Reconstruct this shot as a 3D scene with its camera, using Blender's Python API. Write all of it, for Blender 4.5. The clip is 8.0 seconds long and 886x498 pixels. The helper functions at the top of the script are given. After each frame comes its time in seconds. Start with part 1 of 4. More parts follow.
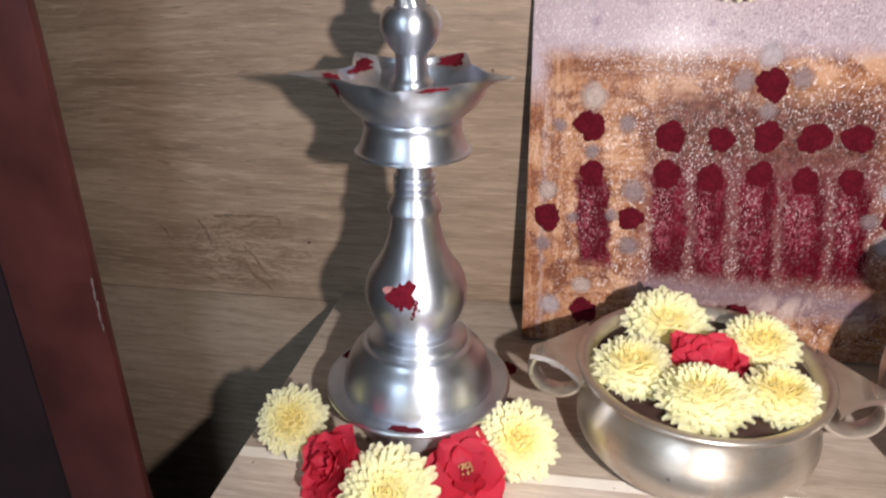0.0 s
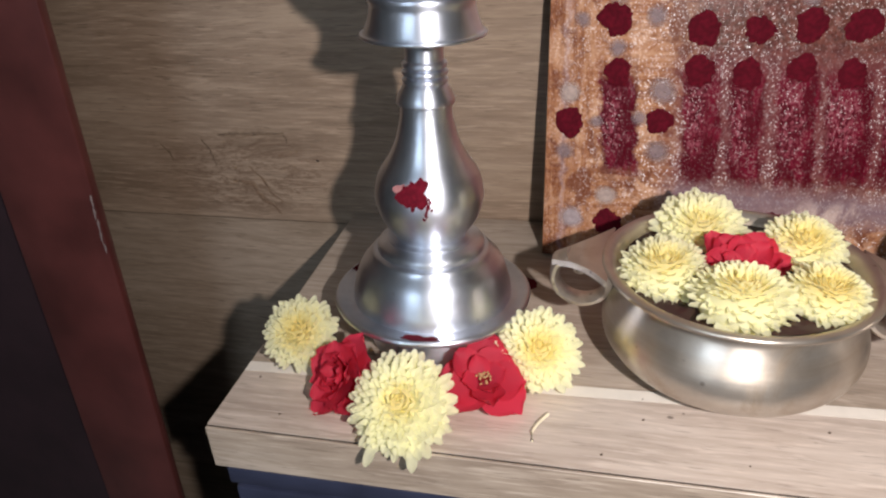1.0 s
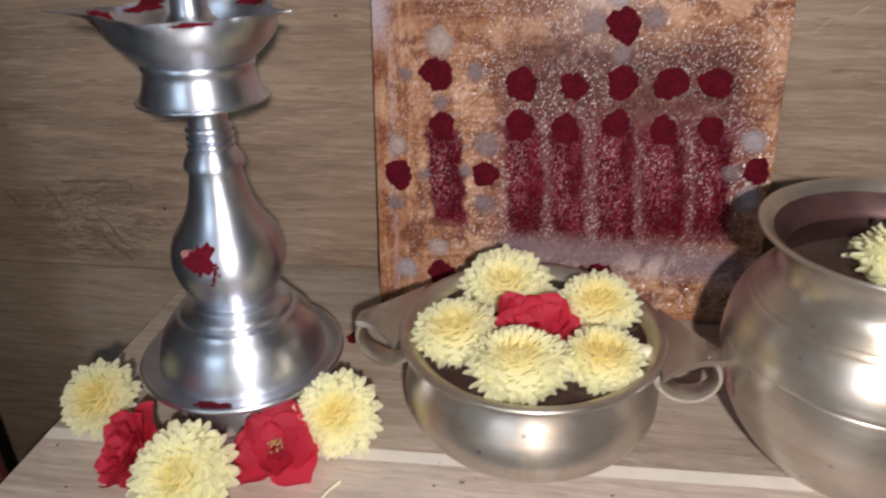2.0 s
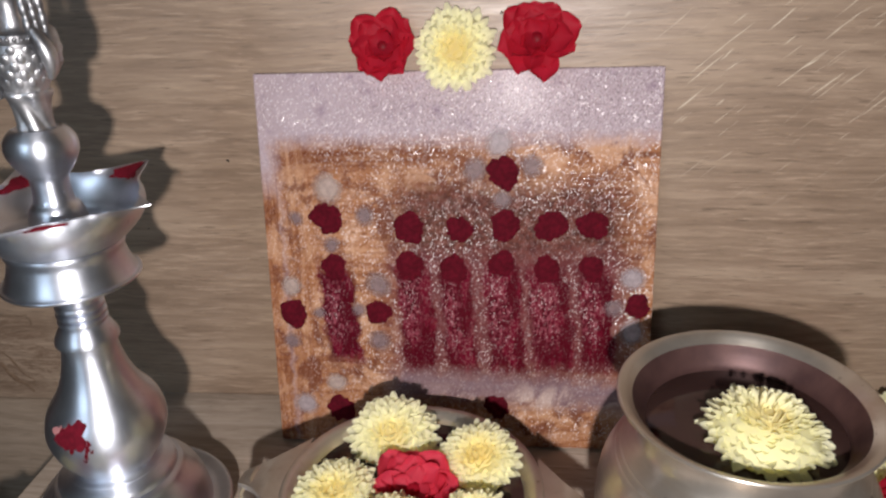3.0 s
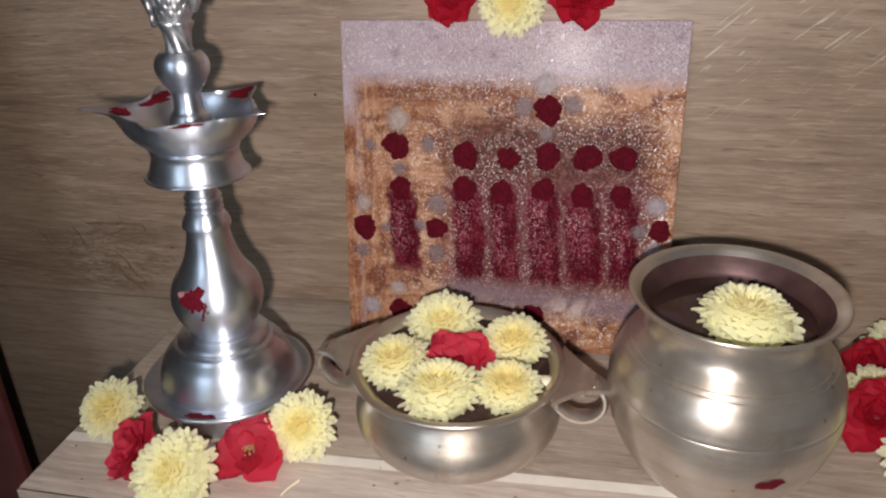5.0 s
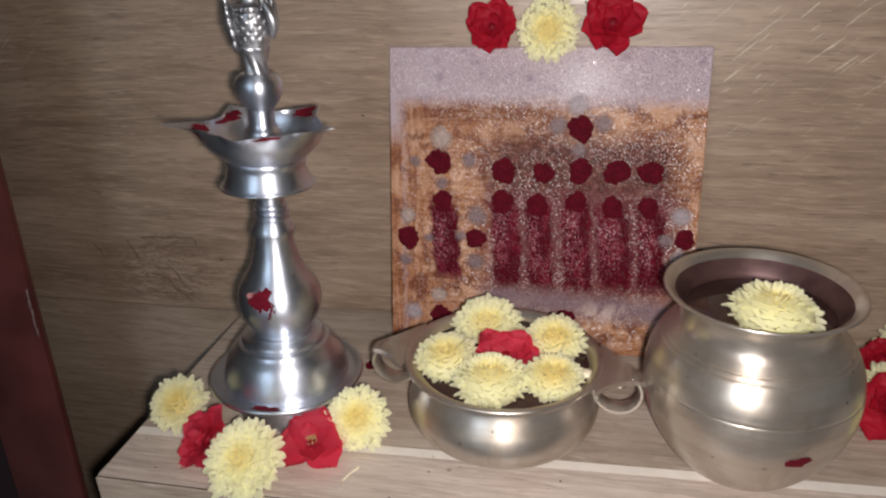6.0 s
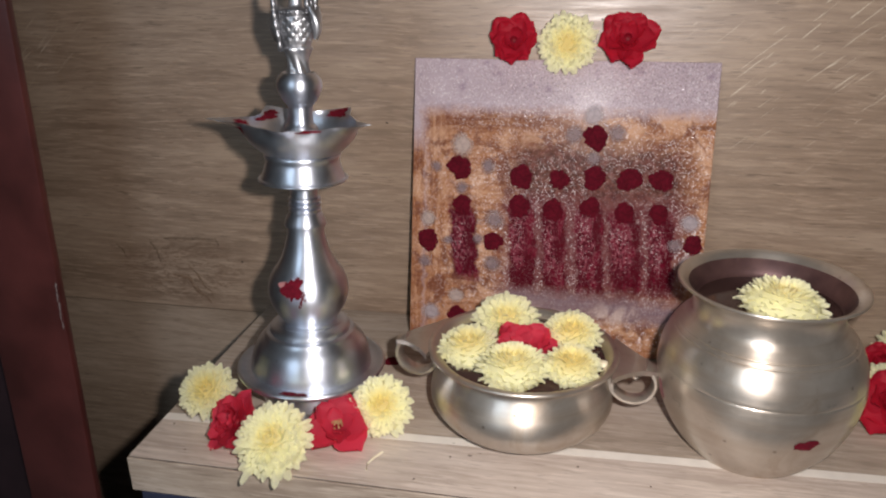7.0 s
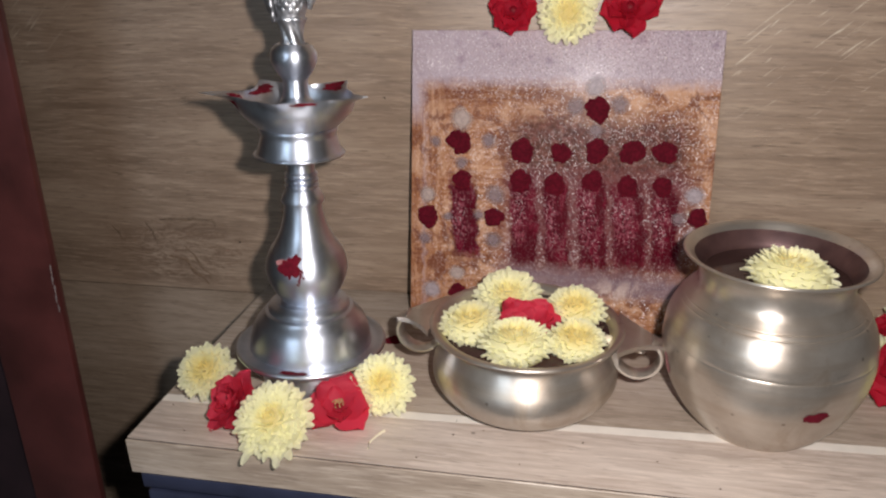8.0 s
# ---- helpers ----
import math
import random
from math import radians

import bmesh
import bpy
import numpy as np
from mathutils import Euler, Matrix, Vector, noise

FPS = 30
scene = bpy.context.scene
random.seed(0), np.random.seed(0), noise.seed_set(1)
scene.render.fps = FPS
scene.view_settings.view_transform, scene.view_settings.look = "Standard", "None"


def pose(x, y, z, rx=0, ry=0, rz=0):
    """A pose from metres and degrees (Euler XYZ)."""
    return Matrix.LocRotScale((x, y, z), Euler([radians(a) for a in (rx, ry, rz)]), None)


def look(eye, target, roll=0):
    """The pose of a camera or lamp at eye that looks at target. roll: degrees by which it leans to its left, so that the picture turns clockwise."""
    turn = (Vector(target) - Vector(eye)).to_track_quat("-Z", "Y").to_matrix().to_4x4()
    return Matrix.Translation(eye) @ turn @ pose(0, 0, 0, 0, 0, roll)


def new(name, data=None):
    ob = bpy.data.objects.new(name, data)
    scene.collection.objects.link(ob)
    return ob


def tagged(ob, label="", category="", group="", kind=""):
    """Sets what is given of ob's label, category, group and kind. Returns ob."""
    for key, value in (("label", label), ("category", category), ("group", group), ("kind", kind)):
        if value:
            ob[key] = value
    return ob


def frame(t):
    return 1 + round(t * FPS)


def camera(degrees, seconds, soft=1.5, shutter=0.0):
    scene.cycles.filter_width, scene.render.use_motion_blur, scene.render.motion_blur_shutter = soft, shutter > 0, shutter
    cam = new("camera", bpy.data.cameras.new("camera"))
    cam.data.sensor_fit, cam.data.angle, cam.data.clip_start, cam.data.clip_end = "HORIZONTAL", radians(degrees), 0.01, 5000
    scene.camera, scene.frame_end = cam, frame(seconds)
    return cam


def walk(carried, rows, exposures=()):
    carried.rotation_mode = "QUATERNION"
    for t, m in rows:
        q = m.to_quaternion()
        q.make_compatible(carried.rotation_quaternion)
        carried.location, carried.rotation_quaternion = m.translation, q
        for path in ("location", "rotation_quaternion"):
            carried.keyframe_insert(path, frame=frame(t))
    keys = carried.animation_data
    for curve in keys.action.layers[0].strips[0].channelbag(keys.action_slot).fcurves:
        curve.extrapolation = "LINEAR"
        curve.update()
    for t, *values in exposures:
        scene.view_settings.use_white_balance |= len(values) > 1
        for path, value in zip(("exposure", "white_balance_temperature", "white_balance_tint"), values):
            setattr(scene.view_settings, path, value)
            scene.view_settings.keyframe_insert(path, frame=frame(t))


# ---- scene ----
cam = camera(63.53, 8.0, soft=2.2, shutter=0.3)
PATH = [
    (0, (0.1650, -0.4308, 0.2521), (-0.2073, 1.3295, -0.6214), -1.84),
    (0.5, (0.1601, -0.4263, 0.2284), (-0.2359, 1.2911, -0.7171), -2.83),
    (1, (0.1634, -0.4213, 0.2175), (-0.2508, 1.2734, -0.7605), -3.33),
    (1.5, (0.1985, -0.4039, 0.2195), (-0.1653, 1.3033, -0.7566), -2.76),
    (2, (0.2342, -0.3952, 0.2311), (-0.0771, 1.3407, -0.7122), -2.15),
    (3.5, (0.2800, -0.3671, 0.2904), (0.0893, 1.4496, -0.5239), -2.45),
    (4, (0.2841, -0.3959, 0.2779), (0.0149, 1.3936, -0.5737), -2.07),
    (5.5, (0.2847, -0.4668, 0.2798), (-0.0838, 1.2842, -0.6137), -1.80),
    (6, (0.2637, -0.4908, 0.2812), (-0.1002, 1.2987, -0.5344), -1.77),
    (6.5, (0.2562, -0.5178, 0.2677), (-0.0874, 1.3035, -0.4838), -0.54),
    (7, (0.2478, -0.5237, 0.2671), (-0.0918, 1.3094, -0.4569), -0.20),
    (7.5, (0.2438, -0.5268, 0.2663), (-0.1118, 1.3023, -0.4604), -0.49),
    (8, (0.2462, -0.5179, 0.2588), (-0.0901, 1.2993, -0.5059), -0.91),
]
walk(cam, [(t, look(eye, target, roll)) for t, eye, target, roll in PATH],
     [(0, 0.28), (0.5, 0.05), (1, 0.06), (1.5, 0.04), (2, -0.27), (3.5, 0.04), (4, -0.06), (5.5, -0.32), (6, -0.35), (6.5, -0.40), (7, -0.26), (7.5, -0.24), (8, -0.22)])

# ---- light: a phone torch beside the lens, and dim daylight from a window in the dark room behind ----
world = bpy.data.worlds.new("world")
world.use_nodes = True
world.node_tree.nodes["Background"].inputs[0].default_value = (0.5, 0.55, 0.65, 1)
world.node_tree.nodes["Background"].inputs[1].default_value = 0.05
scene.world = world
torch_data = bpy.data.lights.new("torch", "SPOT")
torch_data.energy, torch_data.shadow_soft_size = 12.2, 0.007
torch_data.spot_size, torch_data.spot_blend = radians(140), 1.0
torch_data.color = (1.0, 0.945, 0.93)
torch = new("torch", torch_data)
torch.matrix_world = look((0.278, -0.495, 0.274), (0.262, 0.0, 0.08))
sky_data = bpy.data.lights.new("window_glow", "AREA")
sky_data.shape, sky_data.size, sky_data.size_y = "RECTANGLE", 0.66, 0.86
sky_data.energy, sky_data.color = 10.0, (0.68, 0.83, 1.0)
sky_glow = new("window_glow", sky_data)
sky_glow.matrix_world = look((-0.45, -1.992, 0.85), (-0.45, 0.0, 0.85))


# ---- node helpers ----
class Nodes:
    def __init__(self, name):
        self.mat = bpy.data.materials.new(name)
        self.mat.use_nodes = True
        self.tree = self.mat.node_tree
        self.bsdf = self.tree.nodes["Principled BSDF"]
        self.coord = self.tree.nodes.new("ShaderNodeTexCoord").outputs["Object"]

    def node(self, kind, **inputs):
        n = self.tree.nodes.new(kind)
        for key, value in inputs.items():
            self.put(n.inputs[int(key[1:])] if key[0] == "i" and key[1:].isdigit() else n.inputs[key.replace("_", " ")], value)
        return n

    def put(self, socket, value):
        if isinstance(value, bpy.types.NodeSocket):
            self.tree.links.new(value, socket)
        else:
            socket.default_value = value

    def mapped(self, scale, rot=(0, 0, 0), loc=(0, 0, 0)):
        n = self.node("ShaderNodeMapping", Vector=self.coord, Scale=scale, Location=loc)
        n.inputs["Rotation"].default_value = [radians(a) for a in rot]
        return n.outputs[0]

    def noise(self, vec, scale, detail=4, rough=0.55, distort=0.0):
        return self.node("ShaderNodeTexNoise", Vector=vec, Scale=scale, Detail=detail, Roughness=rough, Distortion=distort).outputs[0]

    def ramp(self, fac, stops):
        n = self.node("ShaderNodeValToRGB", Fac=fac)
        els = n.color_ramp.elements
        while len(els) < len(stops):
            els.new(0.5)
        for e, (p, c) in zip(els, stops):
            e.position = p
            e.color = (c, c, c, 1) if isinstance(c, (int, float)) else (*c, 1)
        return n.outputs[0]

    def mix(self, fac, a, b, blend="MIX"):
        n = self.tree.nodes.new("ShaderNodeMix")
        n.data_type, n.blend_type = "RGBA", blend
        for s, v in ((n.inputs[0], fac), (n.inputs[6], a), (n.inputs[7], b)):
            self.put(s, (*v, 1) if isinstance(v, tuple) and len(v) == 3 else v)
        return n.outputs[2]

    def math(self, op, a, b=0.0, c=0.0, clamp=False):
        n = self.tree.nodes.new("ShaderNodeMath")
        n.operation, n.use_clamp = op, clamp
        for s, v in zip(n.inputs, (a, b, c)):
            self.put(s, v)
        return n.outputs[0]

    def bump(self, height, strength, dist=0.001):
        n = self.node("ShaderNodeBump", Height=height, Strength=strength, Distance=dist)
        self.put(self.bsdf.inputs["Normal"], n.outputs[0])

    def set(self, **inputs):
        for key, value in inputs.items():
            if isinstance(value, tuple) and len(value) == 3 and "Color" in key:
                value = (*value, 1)
            self.put(self.bsdf.inputs[key.replace("_", " ")], value)
        return self.mat


def wood(name, dark, mid, pale, rough, scratch=False, knots=False, specks=False):
    """Printed oak laminate with the grain along x."""
    n = Nodes(name)
    warp = n.noise(n.mapped((2, 2, 4)), 2.0, 3)
    base = n.node("ShaderNodeVectorMath", i0=n.mapped((1, 1, 1)), i1=(0, 0, 0))
    off = n.node("ShaderNodeCombineXYZ", X=0.0, Y=n.math("MULTIPLY", warp, 0.012), Z=n.math("MULTIPLY", warp, 0.016))
    n.tree.links.new(off.outputs[0], base.inputs[1])
    vec = base.outputs[0]

    def grain(sx, s):
        m = n.node("ShaderNodeMapping", Vector=vec, Scale=(sx, s, s))
        return m.outputs[0]
    broad = n.noise(grain(4, 26), 1.0, 4)
    fine = n.noise(grain(18, 230), 1.0, 5, 0.65)
    hair = n.noise(grain(45, 640), 1.0, 3, 0.6)
    tone = n.math("ADD", n.math("MULTIPLY", broad, 0.45), n.math("MULTIPLY", fine, 0.55))
    col = n.ramp(tone, [(0.38, dark), (0.5, mid), (0.62, pale)])
    bright = tuple(min(0.8, c * 1.22) for c in pale)
    col = n.mix(n.ramp(hair, [(0.54, 0.0), (0.68, 0.55)]), col, bright)
    col = n.mix(n.ramp(hair, [(0.30, 0.35), (0.45, 0.0)]), col, dark)
    streak = n.noise(grain(13, 120), 1.0, 4, 0.6)
    col = n.mix(n.ramp(streak, [(0.58, 0.0), (0.68, 0.4)]), col, bright)
    col = n.mix(n.ramp(streak, [(0.30, 0.35), (0.40, 0.0)]), col, dark)
    pore = n.ramp(n.noise(grain(60, 900), 1.0, 2, 0.5), [(0.62, 0.0), (0.70, 0.55)])
    col = n.mix(pore, col, tuple(c * 0.55 for c in dark))
    if knots:
        # cathedral figure low on the board beside the shelf
        p = n.node("ShaderNodeSeparateXYZ", Vector=n.coord).outputs
        dx = n.math("DIVIDE", n.math("ADD", p[0], 0.075), 0.075)
        dz = n.math("DIVIDE", n.math("SUBTRACT", p[2], 0.026), 0.036)
        d = n.math("ADD", n.math("MULTIPLY", dx, dx), n.math("MULTIPLY", dz, dz))
        area = n.ramp(d, [(0.35, 1.0), (1.0, 0.0)])
        fig = n.noise(n.mapped((16, 16, 60)), 1.0, 5, 0.7, 2.5)
        line = n.ramp(fig, [(0.44, 0.0), (0.475, 0.55), (0.50, 0.55), (0.54, 0.0)])
        col = n.mix(n.math("MULTIPLY", line, area), col, (dark[0] * 0.5, dark[1] * 0.38, dark[2] * 0.32))
        flake = n.ramp(n.noise(n.mapped((30, 30, 45)), 1.0, 3, 0.6, 1.2), [(0.55, 0.0), (0.68, 0.5)])
        col = n.mix(n.math("MULTIPLY", flake, area), col, pale)
    if scratch:
        # pale slanting medullary flecks, in the upper part of the board
        m = n.node("ShaderNodeMapping", Vector=n.mapped((1, 1, 1), rot=(0, 41, 0)), Scale=(30, 30, 560)).outputs[0]
        fl = n.ramp(n.noise(m, 1.0, 2, 0.5, 0.6), [(0.645, 0.0), (0.70, 0.8)])
        p = n.node("ShaderNodeSeparateXYZ", Vector=n.coord).outputs
        reg = n.math("MULTIPLY", n.ramp(p[0], [(0.28, 0.0), (0.36, 1.0)]), n.ramp(p[2], [(0.13, 0.0), (0.19, 1.0)]))
        reg = n.math("MAXIMUM", reg, n.math("MULTIPLY", n.ramp(n.math("ADD", p[0], 0.2), [(0.02, 1.0), (0.09, 0.0)]), n.ramp(p[2], [(0.15, 0.0), (0.22, 0.6)])))
        col = n.mix(n.math("MULTIPLY", fl, reg), col, (0.58, 0.49, 0.38))
    if specks:
        sp = n.node("ShaderNodeTexVoronoi", Vector=n.mapped((70, 110, 70)), Scale=1.0)
        spot = n.ramp(sp.outputs["Distance"], [(0.07, 1.0), (0.12, 0.0)])
        keep = n.ramp(n.node("ShaderNodeSeparateColor", Color=sp.outputs["Color"]).outputs[0], [(0.86, 0.0), (0.88, 0.8)])
        col = n.mix(n.math("MULTIPLY", spot, keep), col, (0.06, 0.04, 0.03))
        smear = n.ramp(n.noise(n.mapped((8, 14, 8)), 1.0, 4), [(0.5, 0.0), (0.75, 0.22)])
        col = n.mix(smear, col, (0.60, 0.52, 0.47))
    n.bump(n.math("ADD", fine, hair), 0.25, 0.0004)
    return n.set(Base_Color=col, Roughness=n.ramp(fine, [(0.3, rough + 0.12), (0.7, rough - 0.06)]), Specular_IOR_Level=0.62)


def metal(name, a, b, rough, tarnish=None, turned=True, stretch=0.75, pure=1.0):
    """Turned and polished metal: fine rings round the axis, dull and bright cloudy patches."""
    n = Nodes(name)
    cloud = n.noise(n.coord, 55, 5, 0.6)
    col = n.ramp(cloud, [(0.35, a), (0.65, b)])
    ring = n.noise(n.mapped((14, 14, 2600)), 1.0, 2)
    rr = n.math("ADD", n.math("MULTIPLY", cloud, 0.16), n.math("MULTIPLY", ring, 0.10))
    rr = n.math("ADD", rr, rough - 0.13)
    if tarnish:
        t = n.ramp(n.noise(n.coord, 26, 6, 0.65, 0.8), [(0.53, 0.0), (0.68, 0.75)])
        bands = n.ramp(n.noise(n.mapped((7, 7, 70)), 1.0, 4, 0.6, 0.4), [(0.48, 0.0), (0.64, 0.55)])
        t = n.math("MAXIMUM", t, bands)
        col = n.mix(t, col, tarnish)
        rr = n.math("ADD", rr, n.math("MULTIPLY", t, 0.12))
    pit = n.node("ShaderNodeTexVoronoi", Vector=n.coord, Scale=170.0)
    pit_on = n.ramp(n.node("ShaderNodeSeparateColor", Color=pit.outputs["Color"]).outputs[1], [(0.90, 0.0), (0.92, 0.55 if tarnish else 0.15)])
    col = n.mix(n.math("MULTIPLY", n.ramp(pit.outputs["Distance"], [(0.10, 1.0), (0.22, 0.0)]), pit_on), col, (0.12, 0.08, 0.06))
    if turned:
        n.bump(ring, 0.10, 0.0003)
        tang = n.node("ShaderNodeTangent")
        tang.direction_type, tang.axis = "RADIAL", "Z"
        n.set(Anisotropic=stretch, Anisotropic_Rotation=0.25, Tangent=tang.outputs[0])
    return n.set(Base_Color=col, Metallic=pure, Roughness=rr)


def plain(name, col, rough, vary=0.12, scale=60, bump=0.2, **more):
    n = Nodes(name)
    f = n.noise(n.coord, scale, 5)
    lo, hi = tuple(c * (1 - vary) for c in col), tuple(min(1, c * (1 + vary)) for c in col)
    n.bump(n.noise(n.coord, scale * 6, 3), bump, 0.0005)
    return n.set(Base_Color=n.ramp(f, [(0.3, lo), (0.7, hi)]), Roughness=rough, **more)


def petal_mat(name, heart, tip, radius, rough=0.6, sss=0.0):
    """Petal colour from the heart of the flower outwards, with veins."""
    n = Nodes(name)
    d = n.node("ShaderNodeVectorMath", i0=n.coord)
    d.operation = "LENGTH"
    info = n.tree.nodes.new("ShaderNodeObjectInfo")
    f = n.math("DIVIDE", d.outputs["Value"], radius)
    vein = n.noise(n.coord, 420, 4)
    f = n.math("ADD", f, n.math("MULTIPLY", n.math("SUBTRACT", vein, 0.5), 0.35))
    col = n.ramp(f, [(0.32, heart), (0.85, tip)])
    hsv = n.node("ShaderNodeHueSaturation", Color=col, Value=n.math("MULTIPLY_ADD", info.outputs["Random"], 0.16, 0.92))
    n.bump(vein, 0.25, 0.0006)
    through_light = n.node("ShaderNodeBsdfTranslucent", Color=hsv.outputs[0])
    blend = n.node("ShaderNodeMixShader", i0=0.62, i1=n.bsdf.outputs[0], i2=through_light.outputs[0])
    n.tree.links.new(blend.outputs[0], n.tree.nodes["Material Output"].inputs["Surface"])
    return n.set(Base_Color=hsv.outputs[0], Roughness=rough, Subsurface_Weight=sss, Subsurface_Radius=(0.004, 0.003, 0.0015), Specular_IOR_Level=0.3)


WALL_WOOD = wood("wall_oak", (0.188, 0.128, 0.087), (0.256, 0.181, 0.127), (0.322, 0.238, 0.171), 0.36, scratch=True, knots=True)
LOW_WOOD = wood("low_oak", (0.18, 0.128, 0.088), (0.24, 0.176, 0.125), (0.31, 0.235, 0.175), 0.4)
SHELF_WOOD = wood("shelf_oak", (0.337, 0.267, 0.219), (0.449, 0.366, 0.308), (0.54, 0.455, 0.392), 0.4, specks=True)
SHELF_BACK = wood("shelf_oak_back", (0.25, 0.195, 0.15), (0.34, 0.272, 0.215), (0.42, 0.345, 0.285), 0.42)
BAND_WOOD = wood("edge_band_oak", (0.25, 0.19, 0.145), (0.37, 0.295, 0.23), (0.47, 0.39, 0.32), 0.42)
PALE = plain("pale_inlay", (0.66, 0.60, 0.53), 0.4, 0.06, 90)
GROOVE = plain("dark_groove", (0.02, 0.014, 0.01), 0.8)
NAVY = plain("navy_board", (0.028, 0.032, 0.06), 0.45, 0.25, 40)
RED_WOOD = plain("red_lacquer", (0.098, 0.026, 0.023), 0.35, 0.45, 14, 0.15)
INK_WOOD = plain("dark_side_board", (0.029, 0.013, 0.016), 0.5, 0.3, 20)
PLASTER = plain("room_plaster", (0.45, 0.42, 0.38), 0.85, 0.08, 6)
STEEL = metal("lamp_steel", (0.57, 0.60, 0.67), (0.71, 0.74, 0.81), 0.39, stretch=0.65)
BRONZE = metal("bell_metal", (0.49, 0.435, 0.38), (0.60, 0.545, 0.48), 0.33, tarnish=(0.40, 0.30, 0.21), stretch=0.55, pure=0.88)
BRASS = metal("pot_brass", (0.50, 0.445, 0.385), (0.61, 0.555, 0.49), 0.31, tarnish=(0.44, 0.35, 0.27), stretch=0.65, pure=0.86)
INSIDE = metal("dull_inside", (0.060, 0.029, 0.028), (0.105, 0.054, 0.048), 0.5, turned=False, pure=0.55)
WATER = Nodes("water").set(Base_Color=(0.035, 0.018, 0.016), Roughness=0.03, IOR=1.33)
KUMKUM = plain("vermilion_powder", (0.105, 0.004, 0.012), 0.85, 0.3, 500, 0.6, Specular_IOR_Level=0.12)
KUMKUM_DARK = plain("dark_vermilion", (0.072, 0.0025, 0.008), 0.85, 0.35, 400, 0.7, Specular_IOR_Level=0.1)
PINK_SMEAR = plain("vermilion_smear", (0.36, 0.15, 0.15), 0.6, 0.3, 500, 0.4)
CHIPPED = plain("bare_chip", (0.20, 0.15, 0.14), 0.7, 0.3, 300)
ROSE = petal_mat("rose_petal", (0.48, 0.010, 0.032), (0.70, 0.050, 0.095), 0.02, 0.5, 0.0)
ROSE_DEEP = petal_mat("deep_rose_petal", (0.32, 0.005, 0.018), (0.58, 0.020, 0.048), 0.02, 0.5, 0.0)
STAMEN = plain("stamen_tan", (0.38, 0.20, 0.09), 0.7, 0.3, 900)
MUM = petal_mat("mum_petal", (0.94, 0.79, 0.24), (0.92, 0.90, 0.64), 0.017, 0.7, 0.0)
LEAF = plain("leaf_green", (0.02, 0.06, 0.015), 0.45, 0.3, 200)
STALK = plain("dry_stalk", (0.70, 0.62, 0.45), 0.6)


# ---- mesh helpers ----
def finish(bm, name, smooth=True, sharp=0.7):
    bmesh.ops.recalc_face_normals(bm, faces=bm.faces)
    for f in bm.faces:
        f.smooth = smooth
    for e in bm.edges:
        if len(e.link_faces) == 2 and e.calc_face_angle() > sharp:
            e.smooth = False
    me = bpy.data.meshes.new(name)
    bm.to_mesh(me)
    bm.free()
    return me


def part(name, bm, material, parent=None, label="", smooth=True, sharp=0.7):
    me = finish(bm, name, smooth, sharp) if isinstance(bm, bmesh.types.BMesh) else bm
    if not me.materials:
        me.materials.append(material)
    ob = new(name, me)
    ob.parent = parent
    return tagged(ob, label)


def thing(name, loc, label, category, group="", rot=(0, 0, 0)):
    ob = new(name)
    ob.empty_display_size = 0.02
    ob.matrix_basis = pose(*loc, *rot)
    return tagged(ob, label, category, group)


def box(x0, y0, z0, x1, y1, z1, bevel=0.0, seg=2):
    bm = bmesh.new()
    bmesh.ops.create_cube(bm, size=1, matrix=Matrix.Translation(((x0 + x1) / 2, (y0 + y1) / 2, (z0 + z1) / 2)) @ Matrix.Diagonal((x1 - x0, y1 - y0, z1 - z0, 1)))
    if bevel:
        bmesh.ops.bevel(bm, geom=bm.edges[:], offset=bevel, segments=seg, affect="EDGES", profile=0.5)
    return bm


def structure(name, bm, material, label, smooth=False):
    ob = part(name, bm, material, None, "", smooth)
    return tagged(ob, label, name.split("_")[0], "", "structure")


def curve_points(profile, sub=5):
    """A smooth line through (r, z) points; a third value of 1 keeps a corner sharp."""
    out = []
    pts = [(*p, 0)[:3] for p in profile]
    for i in range(len(pts) - 1):
        p1, p2 = Vector(pts[i][:2]), Vector(pts[i + 1][:2])
        p0 = Vector(pts[i - 1][:2]) if i > 0 and not pts[i][2] else p1 - (p2 - p1)
        p3 = Vector(pts[i + 2][:2]) if i + 2 < len(pts) and not pts[i + 1][2] else p2 + (p2 - p1)
        for k in range(sub):
            t = k / sub
            out.append(0.5 * ((2 * p1) + (p2 - p0) * t + (2 * p0 - 5 * p1 + 4 * p2 - p3) * t * t + (3 * p1 - p0 - 3 * p2 + p3) * t ** 3))
    out.append(Vector(pts[-1][:2]))
    return out


def lathe(profile, seg=72, sub=5, shape=None):
    line = curve_points(profile, sub)
    bm = bmesh.new()
    rows = []
    for r, z in line:
        if r < 1e-5:
            rows.append([bm.verts.new((0, 0, z))])
        else:
            row = []
            for k in range(seg):
                a = math.tau * k / seg
                rr, zz = shape(a, r, z) if shape else (r, z)
                row.append(bm.verts.new((rr * math.cos(a), rr * math.sin(a), zz)))
            rows.append(row)
    for a, b in zip(rows, rows[1:]):
        if len(a) == len(b) == 1:
            continue
        for k in range(seg):
            j = (k + 1) % seg
            if len(a) == 1:
                bm.faces.new((a[0], b[k], b[j]))
            elif len(b) == 1:
                bm.faces.new((a[k], a[j], b[0]))
            else:
                bm.faces.new((a[k], a[j], b[j], b[k]))
    return bm


